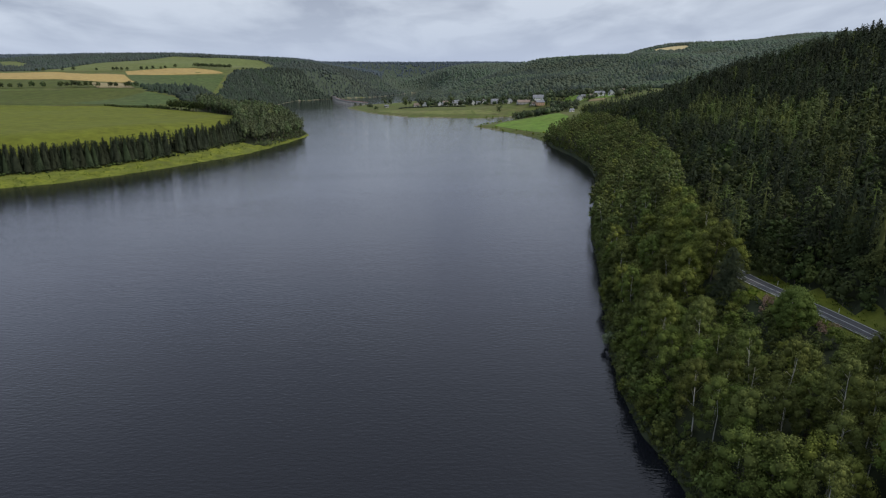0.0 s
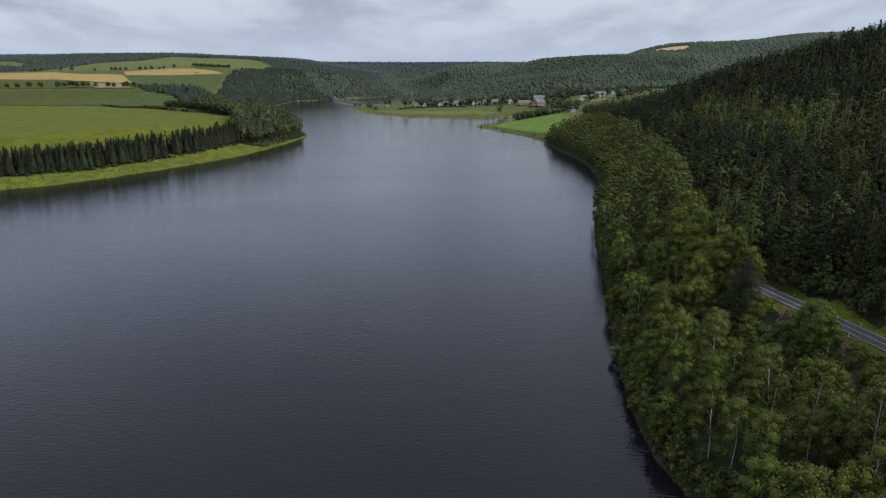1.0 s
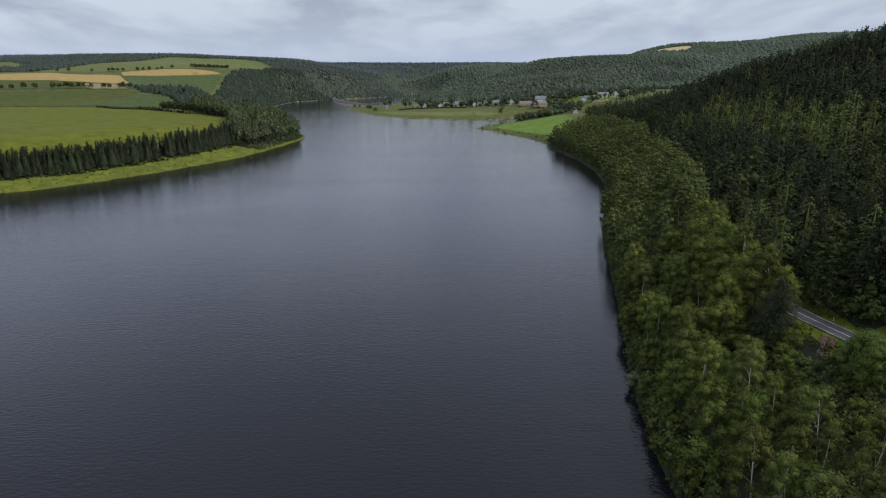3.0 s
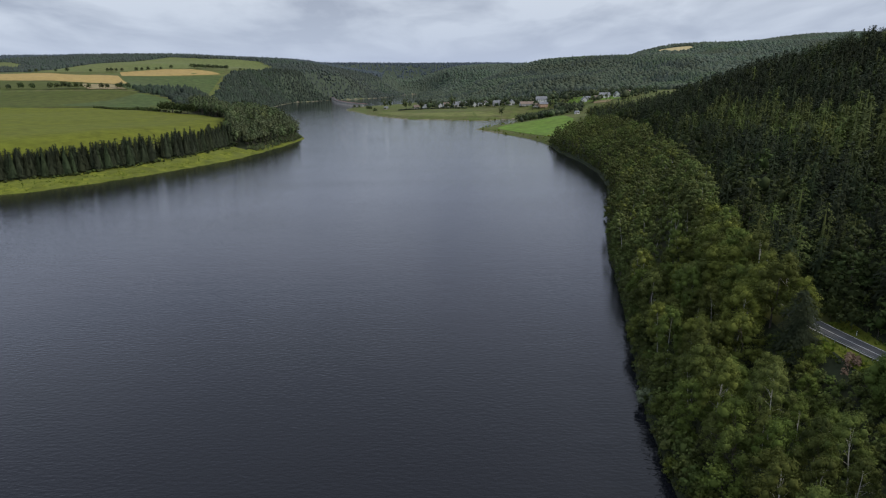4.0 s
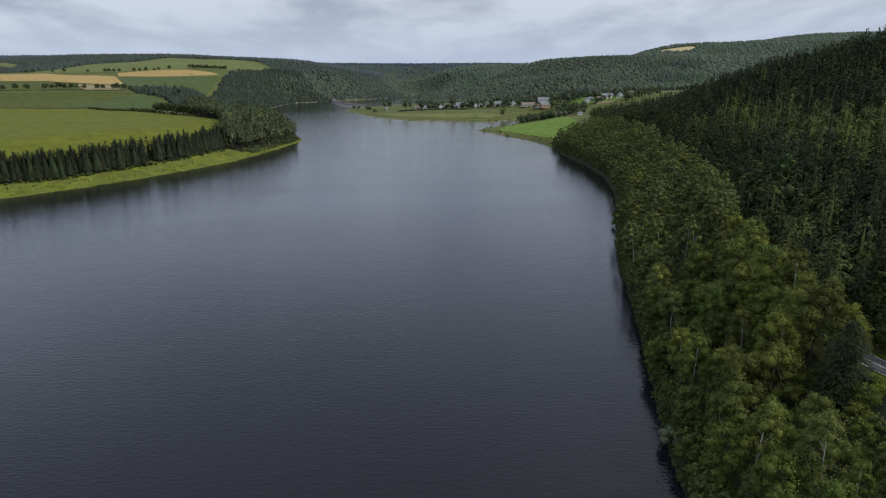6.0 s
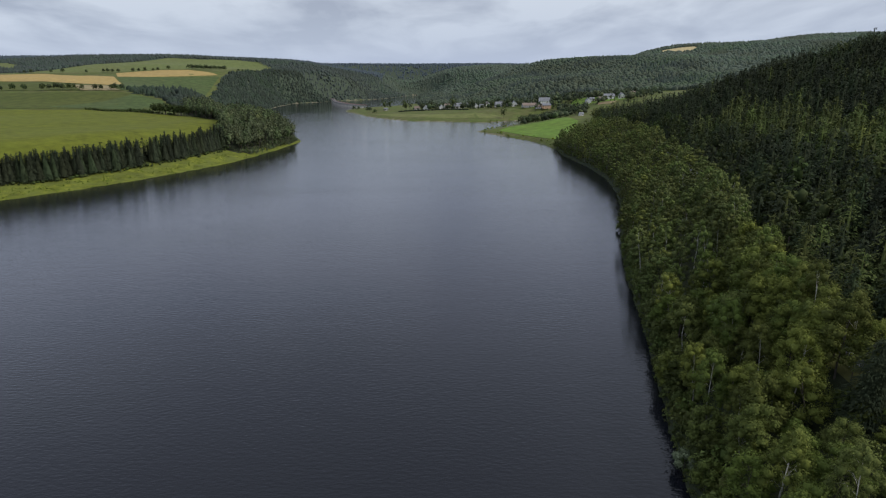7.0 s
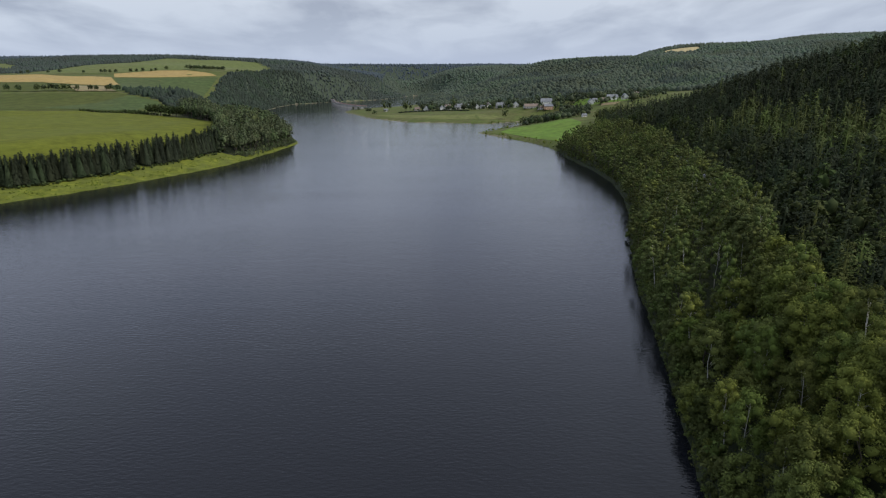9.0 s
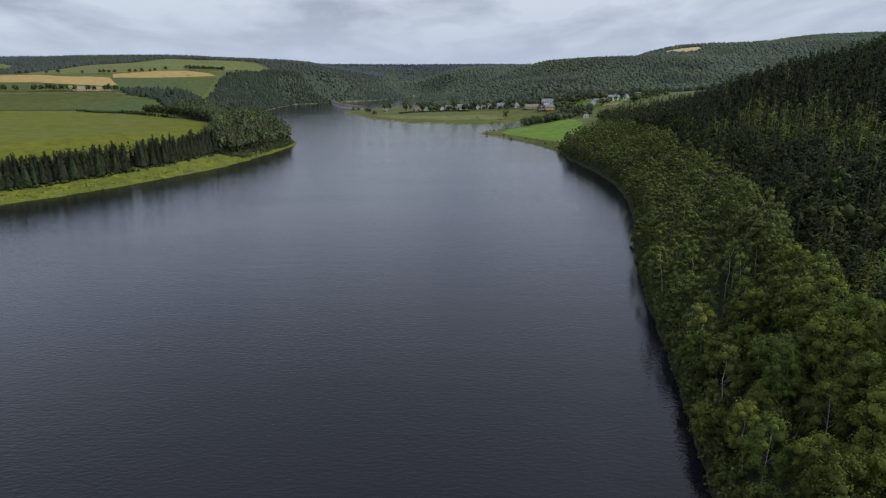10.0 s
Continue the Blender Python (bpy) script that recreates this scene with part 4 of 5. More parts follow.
for (x, y), d, z, last in sorted(zip(belt[near].tolist(), bd[near].tolist(), bz[near].tolist(), far_row[near].tolist()), key=lambda q: q[0][1]):
    if d < 4.5:
        k, g = int(rng.integers(9, 11)), rng.uniform(0.8, 1.4)
    elif rng.random() < 0.42:
        k, g = int(rng.integers(5, 9)), rng.uniform(0.72, 1.3)
    else:
        k, g = int(rng.integers(0, 5)), rng.uniform(0.6, 1.28)
    if last:
        g = max(g, rng.uniform(0.85, 1.1))
    # trees are kept below the camera's sightline to the road
    a = math.atan2(x, y)
    if 0.485 < a < 0.66 and d > 12:
        most = 78 - 57 * math.hypot(x, y) / float(np.interp(a, turn[order], reach[order])) - z - 0.8
        if most < 15:
            k, g = 9 + k % 2, min(g, most / 6.5)
            if g < 0.45:
                continue
    # between camera and roadside spruce only shrubs, so that it shows
    s = min(1.0, max(0.0, ((x - 77) * -11 + (y - 155) * -22) / 605))
    if math.hypot(x - 77 + 11 * s, y - 155 + 22 * s) < 4.6:
        k, g = 9 + k % 2, min(g, 0.75)
    # the same corridor towards the camera for the round tree
    s = min(1.0, max(0.0, ((x - 80) * -9 + (y - 130) * -18) / 405))
    if math.hypot(x - 80 + 9 * s, y - 130 + 18 * s) < 5.0:
        k, g = 9 + k % 2, min(g, 0.6)
    if k < 9 and 68 < y < 200:
        k = 11 + k % 4 if k < 5 else 15 + k % 3
    m = pose(x, y, z - 0.1, rng.normal(0, 2.5), rng.normal(0, 2.5), rng.uniform(0, 360))
    if k not in first:
        first[k] = OWN[k]
        OWN[k].matrix_basis = m
        OWN[k].scale = (g, g, g)
    else:
        ob = copy_thing(OWN[k], m)
        ob.scale = (g, g, g)
for k, ob in enumerate(OWN):
    if k not in first:
        for piece in list(ob.children) + [ob]:
            bpy.data.objects.remove(piece)
v, f, s = card_spruce(34, 14.5, 11.5, 26, 14, 20, 0.6, 0.5, 0.24, 0.55)
pine = tagged(new("spruce_tree"), "dark bushy spruce standing beside the road", "tree", "trees on the east bank")
for slot, pname, mat in ((0, "trunk", BARK), (1, "crown", NEEDLE)):
    fs = f[s == slot]
    used, inv = np.unique(fs, return_inverse=True)
    mesh_object(pname, v[used], inv.reshape(-1, 3), [mat], parent=pine, tint=np.full(len(used), 0.36))
pine.location = (77.0, 155.0, float(height([(77.0, 155.0)])[0]))
ob = copy_thing(OWN[11], pose(82.4, 160.5, float(height([(82.4, 160.5)])[0]), 0, 0, 130))
ob.scale = (0.62, 0.62, 0.62)
silver = own_tree("willow_shrub", "silvery grey-green willow bush leaning over the water", broad_tree(77, 4.6, 5.2, 16, 120, 0.3, quad=False, limbs=5, low=0.0, tight=True), BARK, SILVER_LEAF)
silver.location = (49.0, 165.2, 0.1)
for x, y, g, a in ((92.3, 364.6, 0.85, 40), (45.6, 138.0, 0.6, 200), (86.0, 340.5, 0.6, 120), (57.0, 198.0, 0.55, 300)):
    ob = copy_thing(OWN[9], pose(x, y, 0.1, 0, -8, a))
    ob.scale = (g, g, g)
rest = belt[~near]
kinds = MID_BROAD + MID_BIRCH + NEAR_BROAD + NEAR_BIRCH
pick = rng.integers(0, 8, len(rest)) + np.where((rest[:, 1] > 200) & (rest[:, 1] < 400), 8, 0)
wood("bank_woodland", "dense belt of mixed broadleaf trees along the lake bank", rest, kinds, pick, rng, (0.7, 1.3), category="woodland")

# the valley side above the road
rng = np.random.default_rng(6)
hill = scatter(rng, (80, 20, 640, 900), 6.0)
hd = shore(hill)
hill = hill[hillside(hill, hd) & ~clear_view(hill) & (hill[:, 0] < 0.8 * hill[:, 1] + 35)]
# trees past the crest stay out of sight
crest = hill[:, 0] < 330 + 0.16 * hill[:, 1]
hill = hill[crest]
# only bushes stand beside the open stretch of road
hill = hill[(hill[:, 0] - road_x(hill[:, 1]) > 13) | (hill[:, 1] > 182) | (hill[:, 1] < 92)]
hill = hill[in_sight(hill, 23, 0.25, 0.94)]
hr = rng.random(len(hill))
grove = waves(hill, 38, 7.0)
edge = hill[:, 0] - road_x(hill[:, 1])
# a band of larches runs along the slope, spruces stand above and below it, broadleaf trees at its foot
LARCHES = np.array([(150, 205), (166, 245), (180, 330), (188, 390), (195, 445), (204, 510)], float)
band = line_distance(hill, LARCHES)
leafy = ((edge < 20) & (hr < 0.4)) | (hr < np.where(hill[:, 1] < 260, 0.3, 0.03)) | ((band > 45) & (grove > 0.78) & (hr < 0.6))
larch = ~leafy & (((band < 15 + 9 * waves(hill, 17, 2.0)) & (hr > 0.2)) | (hr > np.where(hill[:, 1] < 260, 0.78, 0.965)))
close = np.hypot(hill[:, 0], hill[:, 1] - 40) < 235
pick = np.where(leafy, rng.integers(0, 8, len(hill)), np.where(larch, 12 + rng.integers(0, 3, len(hill)), 8 + rng.integers(0, 4, len(hill))))
by_road = (np.hypot(hill[:, 0], hill[:, 1] - 40) < 165) & (pick >= 8)
pick = np.where(by_road, np.where(pick >= 12, 18, 15) + pick % 3, pick)
kinds = MID_BROAD + MID_BIRCH + MID_SPRUCE + MID_LARCH + NEAR_SPRUCE + NEAR_LARCH
wood("hillside_forest", "mixed spruce, larch and broadleaf forest on the steep valley side", hill[close], kinds, pick[close], rng, (0.72, 1.12), mats=[BARK, HILL_LEAF, NEEDLE, LARCH, BIRCH_BARK], category="forest", tintbase=0.4 + 0.22 * grove[close])
pick = np.where(leafy, rng.integers(0, 4, len(hill)), np.where(larch, 8 + rng.integers(0, 2, len(hill)), 4 + rng.integers(0, 4, len(hill))))
kinds = LOW_BROAD + LOW_SPRUCE + LOW_LARCH
wood("hillside_forest", "dark spruce forest with lighter larches further along the valley side", hill[~close], kinds, pick[~close], rng, (0.7, 1.08), mats=[BARK, HILL_LEAF, NEEDLE, LARCH, BIRCH_BARK], category="forest", tintbase=0.4 + 0.22 * grove[~close])

# the spruce belt on the west shore
rng = np.random.default_rng(7)
LINE = np.array([(-445, 431), (-360, 458), (-322, 480), (-297, 505), (-271, 551), (-245, 615), (-231, 659), (-225, 695)], float)
run = resample(LINE, 2.5)
tt = np.gradient(run, axis=0)
tt /= np.linalg.norm(tt, axis=1)[:, None]
inland = np.stack([-tt[:, 1], tt[:, 0]], 1)
rows = np.concatenate([run + inland * (o + rng.uniform(-3.4, 3.4, (len(run), 1))) + rng.normal(0, 0.7, run.shape) for o in (1.5, 5, 9.5)])
front = np.arange(len(rows)) < 2 * len(run)
gap = np.hypot((rows[:, 0] + 257), (rows[:, 1] - 588) * 0.8) > 5.6
rows, front = rows[gap], front[gap]
kinds = ROW_SPRUCE + LOW_SPRUCE
wood("spruce_belt", "dense dark row of spruces on the grassy west shore", rows, kinds, rng.integers(0, 4, len(rows)) + np.where(front & (rows[:, 0] > -480), 0, 4), rng, (0.84, 1.08), mats=[BARK, ROW_NEEDLE, ROW_NEEDLE, ROW_NEEDLE, BIRCH_BARK], category="spruce row", tintbase=np.full(len(rows), 0.45))

# the wooded headland
rng = np.random.default_rng(8)
head = scatter(rng, (-410, 670, -170, 1160), 7.0)
head = head[inside(head, WOODS["headland"]) & (shore(head) > 9)]
kinds = LOW_BROAD + LOW_SPRUCE[:1]
wood("headland_wood", "rounded mixed wood on the lake headland", head, kinds, rng.integers(0, len(kinds), len(head)), rng, (1.1, 1.5), mats=[BARK, HEADLAND_LEAF, NEEDLE, LARCH, BIRCH_BARK], category="wood")

# woods further off
def far_wood(name, label, key, seed, step, spruce, far_step=None):
    rng = np.random.default_rng(seed)
    poly = WOODS[key]
    lo, hi = poly.min(0), poly.max(0)
    p = scatter(rng, (max(lo[0], -2600), lo[1], min(hi[0], 2600), min(hi[1], 6500)), step, 0.62)
    p = p[inside(p, poly) & (np.abs(p[:, 0]) < 0.74 * p[:, 1] + 60)]
    p = p[(shore(p) > 4) & ~inside(p, HILL_FIELD) & ~inside(p, FAR_PATCH)]
    p = p[in_sight(p, 24, 0.35, 0.9)]
    dist = np.hypot(p[:, 0], p[:, 1] - 40)
    thin = dist > 2900
    p = p[~thin | (rng.random(len(p)) < 0.36)]
    r = 0.5 + 0.45 * (rng.random(len(p)) - 0.5) + 0.5 * waves(p, 85, seed) + 0.3 * waves(p, 31, seed + 1)
    kinds = FAR_CROWN + FAR_SPRUCE + FAR_LARCH
    pick = np.where(r < spruce, 5 + rng.integers(0, 4, len(p)), np.where(r < spruce + 0.1, 9 + rng.integers(0, 2, len(p)), rng.integers(0, 5, len(p))))
    if name != "west_slope_forest":
        # woods further back take paler, bluer leaf colours that paint in the haze
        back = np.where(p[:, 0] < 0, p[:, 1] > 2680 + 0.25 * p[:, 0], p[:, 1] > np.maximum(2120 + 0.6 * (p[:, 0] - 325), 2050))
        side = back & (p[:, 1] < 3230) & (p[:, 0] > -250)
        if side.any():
            wood("side_valley_" + name, "mixed forest on the slopes of a side valley, paled by painted haze", p[side], kinds, pick[side], rng, (0.7, 1.2), sink=4.5, mats=[BARK, HAZED_VALLEY_LEAF, HAZED_VALLEY_LEAF, HAZED_VALLEY_LEAF, BIRCH_BARK], category="forest", tintbase=0.45 + 0.15 * waves(p[side], 120, seed), vary=0.08)
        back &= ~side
        wood("distant_" + name, "distant spruce forest on the horizon hills, haze painted into its colour", p[back], kinds, np.where(pick[back] < 5, pick[back], 5 + pick[back] % 4), rng, (0.8, 1.3), sink=4.5, mats=[BARK, HAZED_HORIZON_NEEDLE, HAZED_HORIZON_NEEDLE, HAZED_HORIZON_NEEDLE, BIRCH_BARK], category="forest", tintbase=np.full(back.sum(), 0.45), vary=0.08)
        back |= side
        p, pick = p[~back], pick[~back]
    if name == "east_hill_forest":
        # the lit, hazy upper hill is painted with the paler leaves
        upper = p[:, 0] + 60 * waves(p, 150, 4.0) > 690
        wood("upper_beech_forest", "forest on the upper hill beyond the village, paled by painted light and haze", p[upper], kinds, pick[upper], rng, (0.7, 1.2), sink=4.5, mats=[BARK, HAZED_VALLEY_LEAF, HAZED_LEAF, HAZED_VALLEY_LEAF, BIRCH_BARK], category="forest", tintbase=0.46 + 0.18 * waves(p[upper], 120, seed) + 0.12 * waves(p[upper], 47, seed), vary=0.07)
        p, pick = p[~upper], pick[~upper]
    # haze or slope shade comes with the leaf colours chosen here
    near_mats = [BARK, SLOPE_LEAF, SLOPE_LEAF, SLOPE_LEAF, BIRCH_BARK] if name == "west_slope_forest" else [BARK, HAZED_RIDGE_NEEDLE, HAZED_RIDGE_NEEDLE, HAZED_RIDGE_NEEDLE, BIRCH_BARK] if name == "west_ridge_forest" else [BARK, HAZED_LEAF, HAZED_NEEDLE, HAZED_LEAF, BIRCH_BARK]
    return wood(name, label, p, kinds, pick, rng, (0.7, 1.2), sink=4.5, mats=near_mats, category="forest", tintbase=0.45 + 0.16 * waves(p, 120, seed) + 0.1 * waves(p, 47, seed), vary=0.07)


far_wood("west_slope_forest", "mixed forest on the far west shore, its shade put into the colour", "west_slope", 9, 6.6, 0.45)
far_wood("west_ridge_forest", "far forest on the western ridge, paled by painted haze", "west_far", 10, 9.6, 0.5)
far_wood("east_hill_forest", "broad wooded hill beyond the village", "east_far", 11, 8.4, 0.3)


# ---- single trees on the fields and the peninsula ----
def stand(template, spots, low, high, seed):
    """Sets a template tree and its copies at the spots."""
    rng = np.random.default_rng(seed)
    z = height(spots)
    for i, ((x, y), h) in enumerate(zip(spots, z)):
        g = rng.uniform(low, high)
        ob = template if i == 0 else copy_thing(template, Matrix())
        ob.matrix_basis = pose(x, y, h, 0, 0, rng.uniform(0, 360))
        ob.scale = (g, g, g)


def field_tree(name, label, seed, tall, wide, group, **more):
    v, f, s = broad_tree(seed, tall, wide, 14, 14, 1.3, quad=False, limbs=3, **more)
    root = tagged(new(name), label, "tree", group)
    for slot, pname, mat in ((0, "trunk", BARK), (1, "crown", DARK_LEAF)):
        fs = f[s == slot]
        used, inv = np.unique(fs, return_inverse=True)
        mesh_object(pname, v[used], inv.reshape(-1, 3), [mat], parent=root)
    return root


LANE = [(-774, 1108), (-756, 1106), (-737, 1105), (-722, 1114), (-703, 1113), (-669, 1112), (-611, 1124), (-592, 1130), (-583, 1131), (-567, 1134), (-562, 1137), (-549, 1134), (-840, 1104)]
stand(field_tree("field_tree", "dark round tree in the row along a field lane", 201, 9.5, 8.5, "field lane trees", low=0.08), LANE, 1.0, 1.4, 1)
GROVE = [(-664 + 5.5 * i + (i % 3), 1119 + 3 * (i % 4)) for i in range(8)]
stand(field_tree("field_tree", "dark tree of the dense clump on the field lane", 202, 11, 9.5, "field lane clump", low=0.1), GROVE, 0.85, 1.2, 2)
UPPER = [(-973, 1632), (-945, 1634), (-893, 1645), (-857, 1660), (-847, 1660), (-836, 1662), (-822, 1664), (-793, 1682), (-783, 1691), (-772, 1701), (-755, 1713), (-749, 1724), (-734, 1756), (-1015, 1622), (-1030, 1618)]
stand(field_tree("field_tree", "small dark tree in the row above the wheat", 203, 9, 8, "upper lane trees", low=0.08), UPPER, 0.9, 1.3, 3)
SHRUBS = [(-693 + 6.4 * i, 1790 - 0.8 * i + 4 * (i % 2)) for i in range(17)]
stand(field_tree("field_tree", "dense dark tree in the copse on the pasture", 204, 11, 10, "pasture copse", low=0.05), SHRUBS, 0.8, 1.2, 4)
SMALL = [(-562 + 5 * (i % 2) + max(0, i - 7) * 4, 1800 + 19 * i) for i in range(16)]
stand(field_tree("field_bush", "small dark bush dotted along the pasture edge", 205, 6, 6, "pasture edge bushes", low=0.05), SMALL, 0.6, 1.1, 5)
stand(field_tree("meadow_bush", "rounded dark bush on the grassy peninsula", 206, 9, 11, "peninsula bushes", low=0.03), [(-210, 1521), (-196, 1503), (-168, 1446), (-143, 1356), (-163, 1440)], 0.8, 1.1, 6)
stand(field_tree("peninsula_tree", "tall dark tree near the shore of the peninsula", 207, 17, 11, "peninsula trees", low=0.06), [(-132, 1450), (-119, 1436), (-86, 1434), (-73, 1443), (-77, 1360), (108, 1182), (-48, 1425), (-25, 1408), (22, 1390), (60, 1360), (100, 1335), (128, 1318)], 1.0, 1.6, 7)


# ---- the bridge over the upper basin ----
def bridge():
    curve = resample([(-196, 1628), (-222, 1662), (-252, 1722), (-284, 1800), (-316, 1900), (-340, 2000), (-356, 2090), (-372, 2150), (-392, 2200)], 8.0)
    t = np.gradient(curve, axis=0)
    t /= np.linalg.norm(t, axis=1)[:, None]
    nrm = np.stack([t[:, 1], -t[:, 0]], 1)
    z0 = 8.2
    root = tagged(new("bridge"), "long curved concrete road bridge with rust-brown railings", "bridge")
    root.location = (*curve[0], 0)
    base = np.array([*curve[0], 0])

    def loft(name, profile, material, label=""):
        k, n = len(profile), len(curve)
        v = np.concatenate([np.column_stack([curve + nrm * o, np.full(n, h)]) for o, h in profile]).reshape(k, n, 3) - base
        q = [((j) * n + i, j * n + i + 1, ((j + 1) % k) * n + i + 1, ((j + 1) % k) * n + i) for j in range(k) for i in range(n - 1)]
        tagged(mesh_object(name, v.reshape(-1, 3), q, [material], parent=root), label)

    loft("deck", [(-4.6, z0), (-4.6, z0 - 1.2), (-3.4, z0 - 2.2), (3.4, z0 - 2.2), (4.6, z0 - 1.2), (4.6, z0)], CONCRETE)
    loft("roadway", [(-3.4, z0 + 0.05), (-3.4, z0 + 0.02), (3.4, z0 + 0.02), (3.4, z0 + 0.05)], ASPHALT, "grey asphalt roadway")
    loft("railing", [(-4.55, z0), (-4.3, z0), (-4.3, z0 + 1.15), (-4.55, z0 + 1.15)], PARAPET, "rust-brown railing")
    loft("railing", [(4.3, z0), (4.55, z0), (4.55, z0 + 1.15), (4.3, z0 + 1.15)], PARAPET, "rust-brown railing")
    for i in range(2, len(curve) - 2, 2):
        bm = bmesh.new()
        a = math.degrees(math.atan2(t[i][1], t[i][0]))
        box(bm, (2.4, 6.6, z0 + 3.4), pose(*(np.array([*curve[i], -5.0]) - base), 0, 0, a))
        bmesh.ops.bevel(bm, geom=bm.edges[:], offset=0.25, segments=1, affect="EDGES")
        part("pier", bm, CONCRETE, root)


bridge()


# ---- the village ----
def house(x, y, wide, deep, eaves, ridge, turn, wall_mat, roof_mat, label, chimney=True):
    z = float(height([(x, y)])[0]) - 0.3
    root = tagged(new("house"), label, "house", "village houses")
    root.matrix_basis = pose(x, y, z, 0, 0, turn)
    wide, deep, eaves, ridge = wide * 1.25, deep * 1.25, eaves * 1.15, ridge * 1.2
    w, d = wide / 2, deep / 2
    bm = bmesh.new()
    pts = [(-d, 0), (d, 0), (d, eaves), (0, ridge), (-d, eaves)]
    ends = [[bm.verts.new((sx * w, py, pz)) for py, pz in pts] for sx in (-1, 1)]
    bm.faces.new(ends[0][::-1])
    bm.faces.new(ends[1])
    for i in range(5):
        bm.faces.new((ends[0][i], ends[0][(i + 1) % 5], ends[1][(i + 1) % 5], ends[1][i]))
    bmesh.ops.recalc_face_normals(bm, faces=bm.faces[:])
    part("wall", bm, wall_mat, root)
    o, th = 0.5, 0.28
    run = (ridge - eaves) / d
    for side in (-1, 1):
        bm = bmesh.new()
        prof = [(0, ridge + 0.03), (side * (d + o), eaves - run * o + 0.03), (side * (d + o), eaves - run * o + 0.03 + th), (0, ridge + 0.03 + th)]
        e2 = [[bm.verts.new((sx * (w + o), py, pz)) for py, pz in prof] for sx in (-1, 1)]
        bm.faces.new(e2[0])
        bm.faces.new(e2[1][::-1])
        for i in range(4):
            bm.faces.new((e2[0][i], e2[0][(i + 1) % 4], e2[1][(i + 1) % 4], e2[1][i]))
        bmesh.ops.recalc_face_normals(bm, faces=bm.faces[:])
        part("roof", bm, roof_mat, root)
    if chimney:
        bm = bmesh.new()
        box(bm, (0.9, 0.7, 2.0), pose(w * 0.35, d * 0.2, ridge - 1.0))
        part("chimney", bm, CONCRETE, root)
    storeys = 2 if eaves > 4.4 else 1
    for s in range(storeys):
        for face in (-1, 1):
            for k in range(max(2, int(wide / 3.4))):
                px = -w + wide * (k + 0.5) / max(2, int(wide / 3.4))
                if s == 0 and face == -1 and k == 0:
                    bm = bmesh.new()
                    box(bm, (1.0, 0.1, 2.05), pose(px, face * (d + 0.03), 0.3))
                    part("door", bm, DOOR_WOOD, root, "brown front door")
                    continue
                bm = bmesh.new()
                box(bm, (1.1, 0.08, 1.3), pose(px, face * (d + 0.03), 1.2 + 2.7 * s))
                part("window", bm, GLASS_DARK, root, "dark window")


W, O, G, S_, T_ = RENDER_WHITE, RENDER_OCHRE, RENDER_GREY, SLATE, TILE
VILLAGE = [(-126, 1425, 7, 5, 2.8, 5.0, 10, W, S_), (-38, 1410, 11, 8, 3.6, 7.8, 80, W, S_), (-58, 1424, 9, 7, 3.2, 6.6, 15, G, T_), (-4, 1411, 9, 8, 4.6, 8.2, 95, W, S_),
           (8, 1440, 10, 8, 4.6, 8.6, 20, W, T_), (34, 1415, 17, 10, 4.8, 9.6, 12, G, S_), (52, 1428, 9, 8, 4.6, 8.5, 85, W, S_), (69, 1381, 8, 7, 4.6, 8.2, 95, W, S_),
           (82, 1396, 8, 6, 2.8, 5.4, 5, W, S_), (115, 1362, 13, 9, 4.4, 9.0, 8, G, S_), (136, 1352, 9, 7, 3.0, 6.6, 20, G, T_), (144, 1331, 9, 9, 5.2, 9.0, 92, W, S_),
           (166, 1268, 22, 9, 3.4, 7.0, 10, G, T_), (182, 1247, 10, 7, 3.0, 5.6, 5, W, T_), (194, 1238, 13, 9, 5.4, 8.4, 4, O, S_), (196, 1276, 17, 10, 5.4, 9.8, 4, W, S_),
           (205, 985, 5, 4, 2.6, 4.0, 15, W, S_), (259, 1180, 8, 7, 4.6, 7.8, 90, W, S_), (268, 1190, 7, 6, 3.0, 5.6, 0, W, S_), (281, 1180, 7, 6, 2.8, 5.2, 5, G, T_),
           (297, 1185, 15, 9, 4.8, 8.0, 4, W, S_), (316, 1172, 8, 8, 4.8, 8.4, 88, W, S_), (345, 1205, 9, 8, 3.4, 7.2, 30, W, T_), (96, 1420, 10, 8, 3.4, 7.4, 100, W, T_)]
for x, y, w_, d_, ea, ri, tu, wm, rm in VILLAGE:
    what = {W: "white", O: "ochre", G: "grey"}[wm] + " rendered house with a " + {S_: "grey slate", T_: "brown tiled"}[rm] + " gable roof"
    house(x, y, w_, d_, ea, ri, tu, wm, rm, what, ea > 3)

# trees and hedges among the houses
rng = np.random.default_rng(21)
yards = scatter(rng, (-110, 980, 420, 1560), 8.2)
zone = np.array([(-55, 1440), (-40, 1390), (60, 1350), (130, 1310), (160, 1250), (235, 1150), (330, 1110), (420, 1230), (330, 1300), (215, 1400), (110, 1460), (-20, 1510), (-48, 1530)], float)
far_grove = np.array([(112, 1003), (176, 990), (218, 1000), (240, 1120), (195, 1170), (140, 1120)], float)
lawns = np.array([(225, 1195), (300, 1145), (335, 1165), (310, 1200), (250, 1215)], float)
ok = (inside(yards, zone) & (rng.random(len(yards)) < 0.68)) | inside(yards, far_grove)
ok &= ~inside(yards, lawns) & (shore(yards) > 4)
for x, y, w_, d_, *_ in VILLAGE:
    ok &= np.hypot(yards[:, 0] - x + 1.0, (yards[:, 1] - y + 16) * 0.42) > w_ * 0.42 + 2.4
yards = yards[ok]
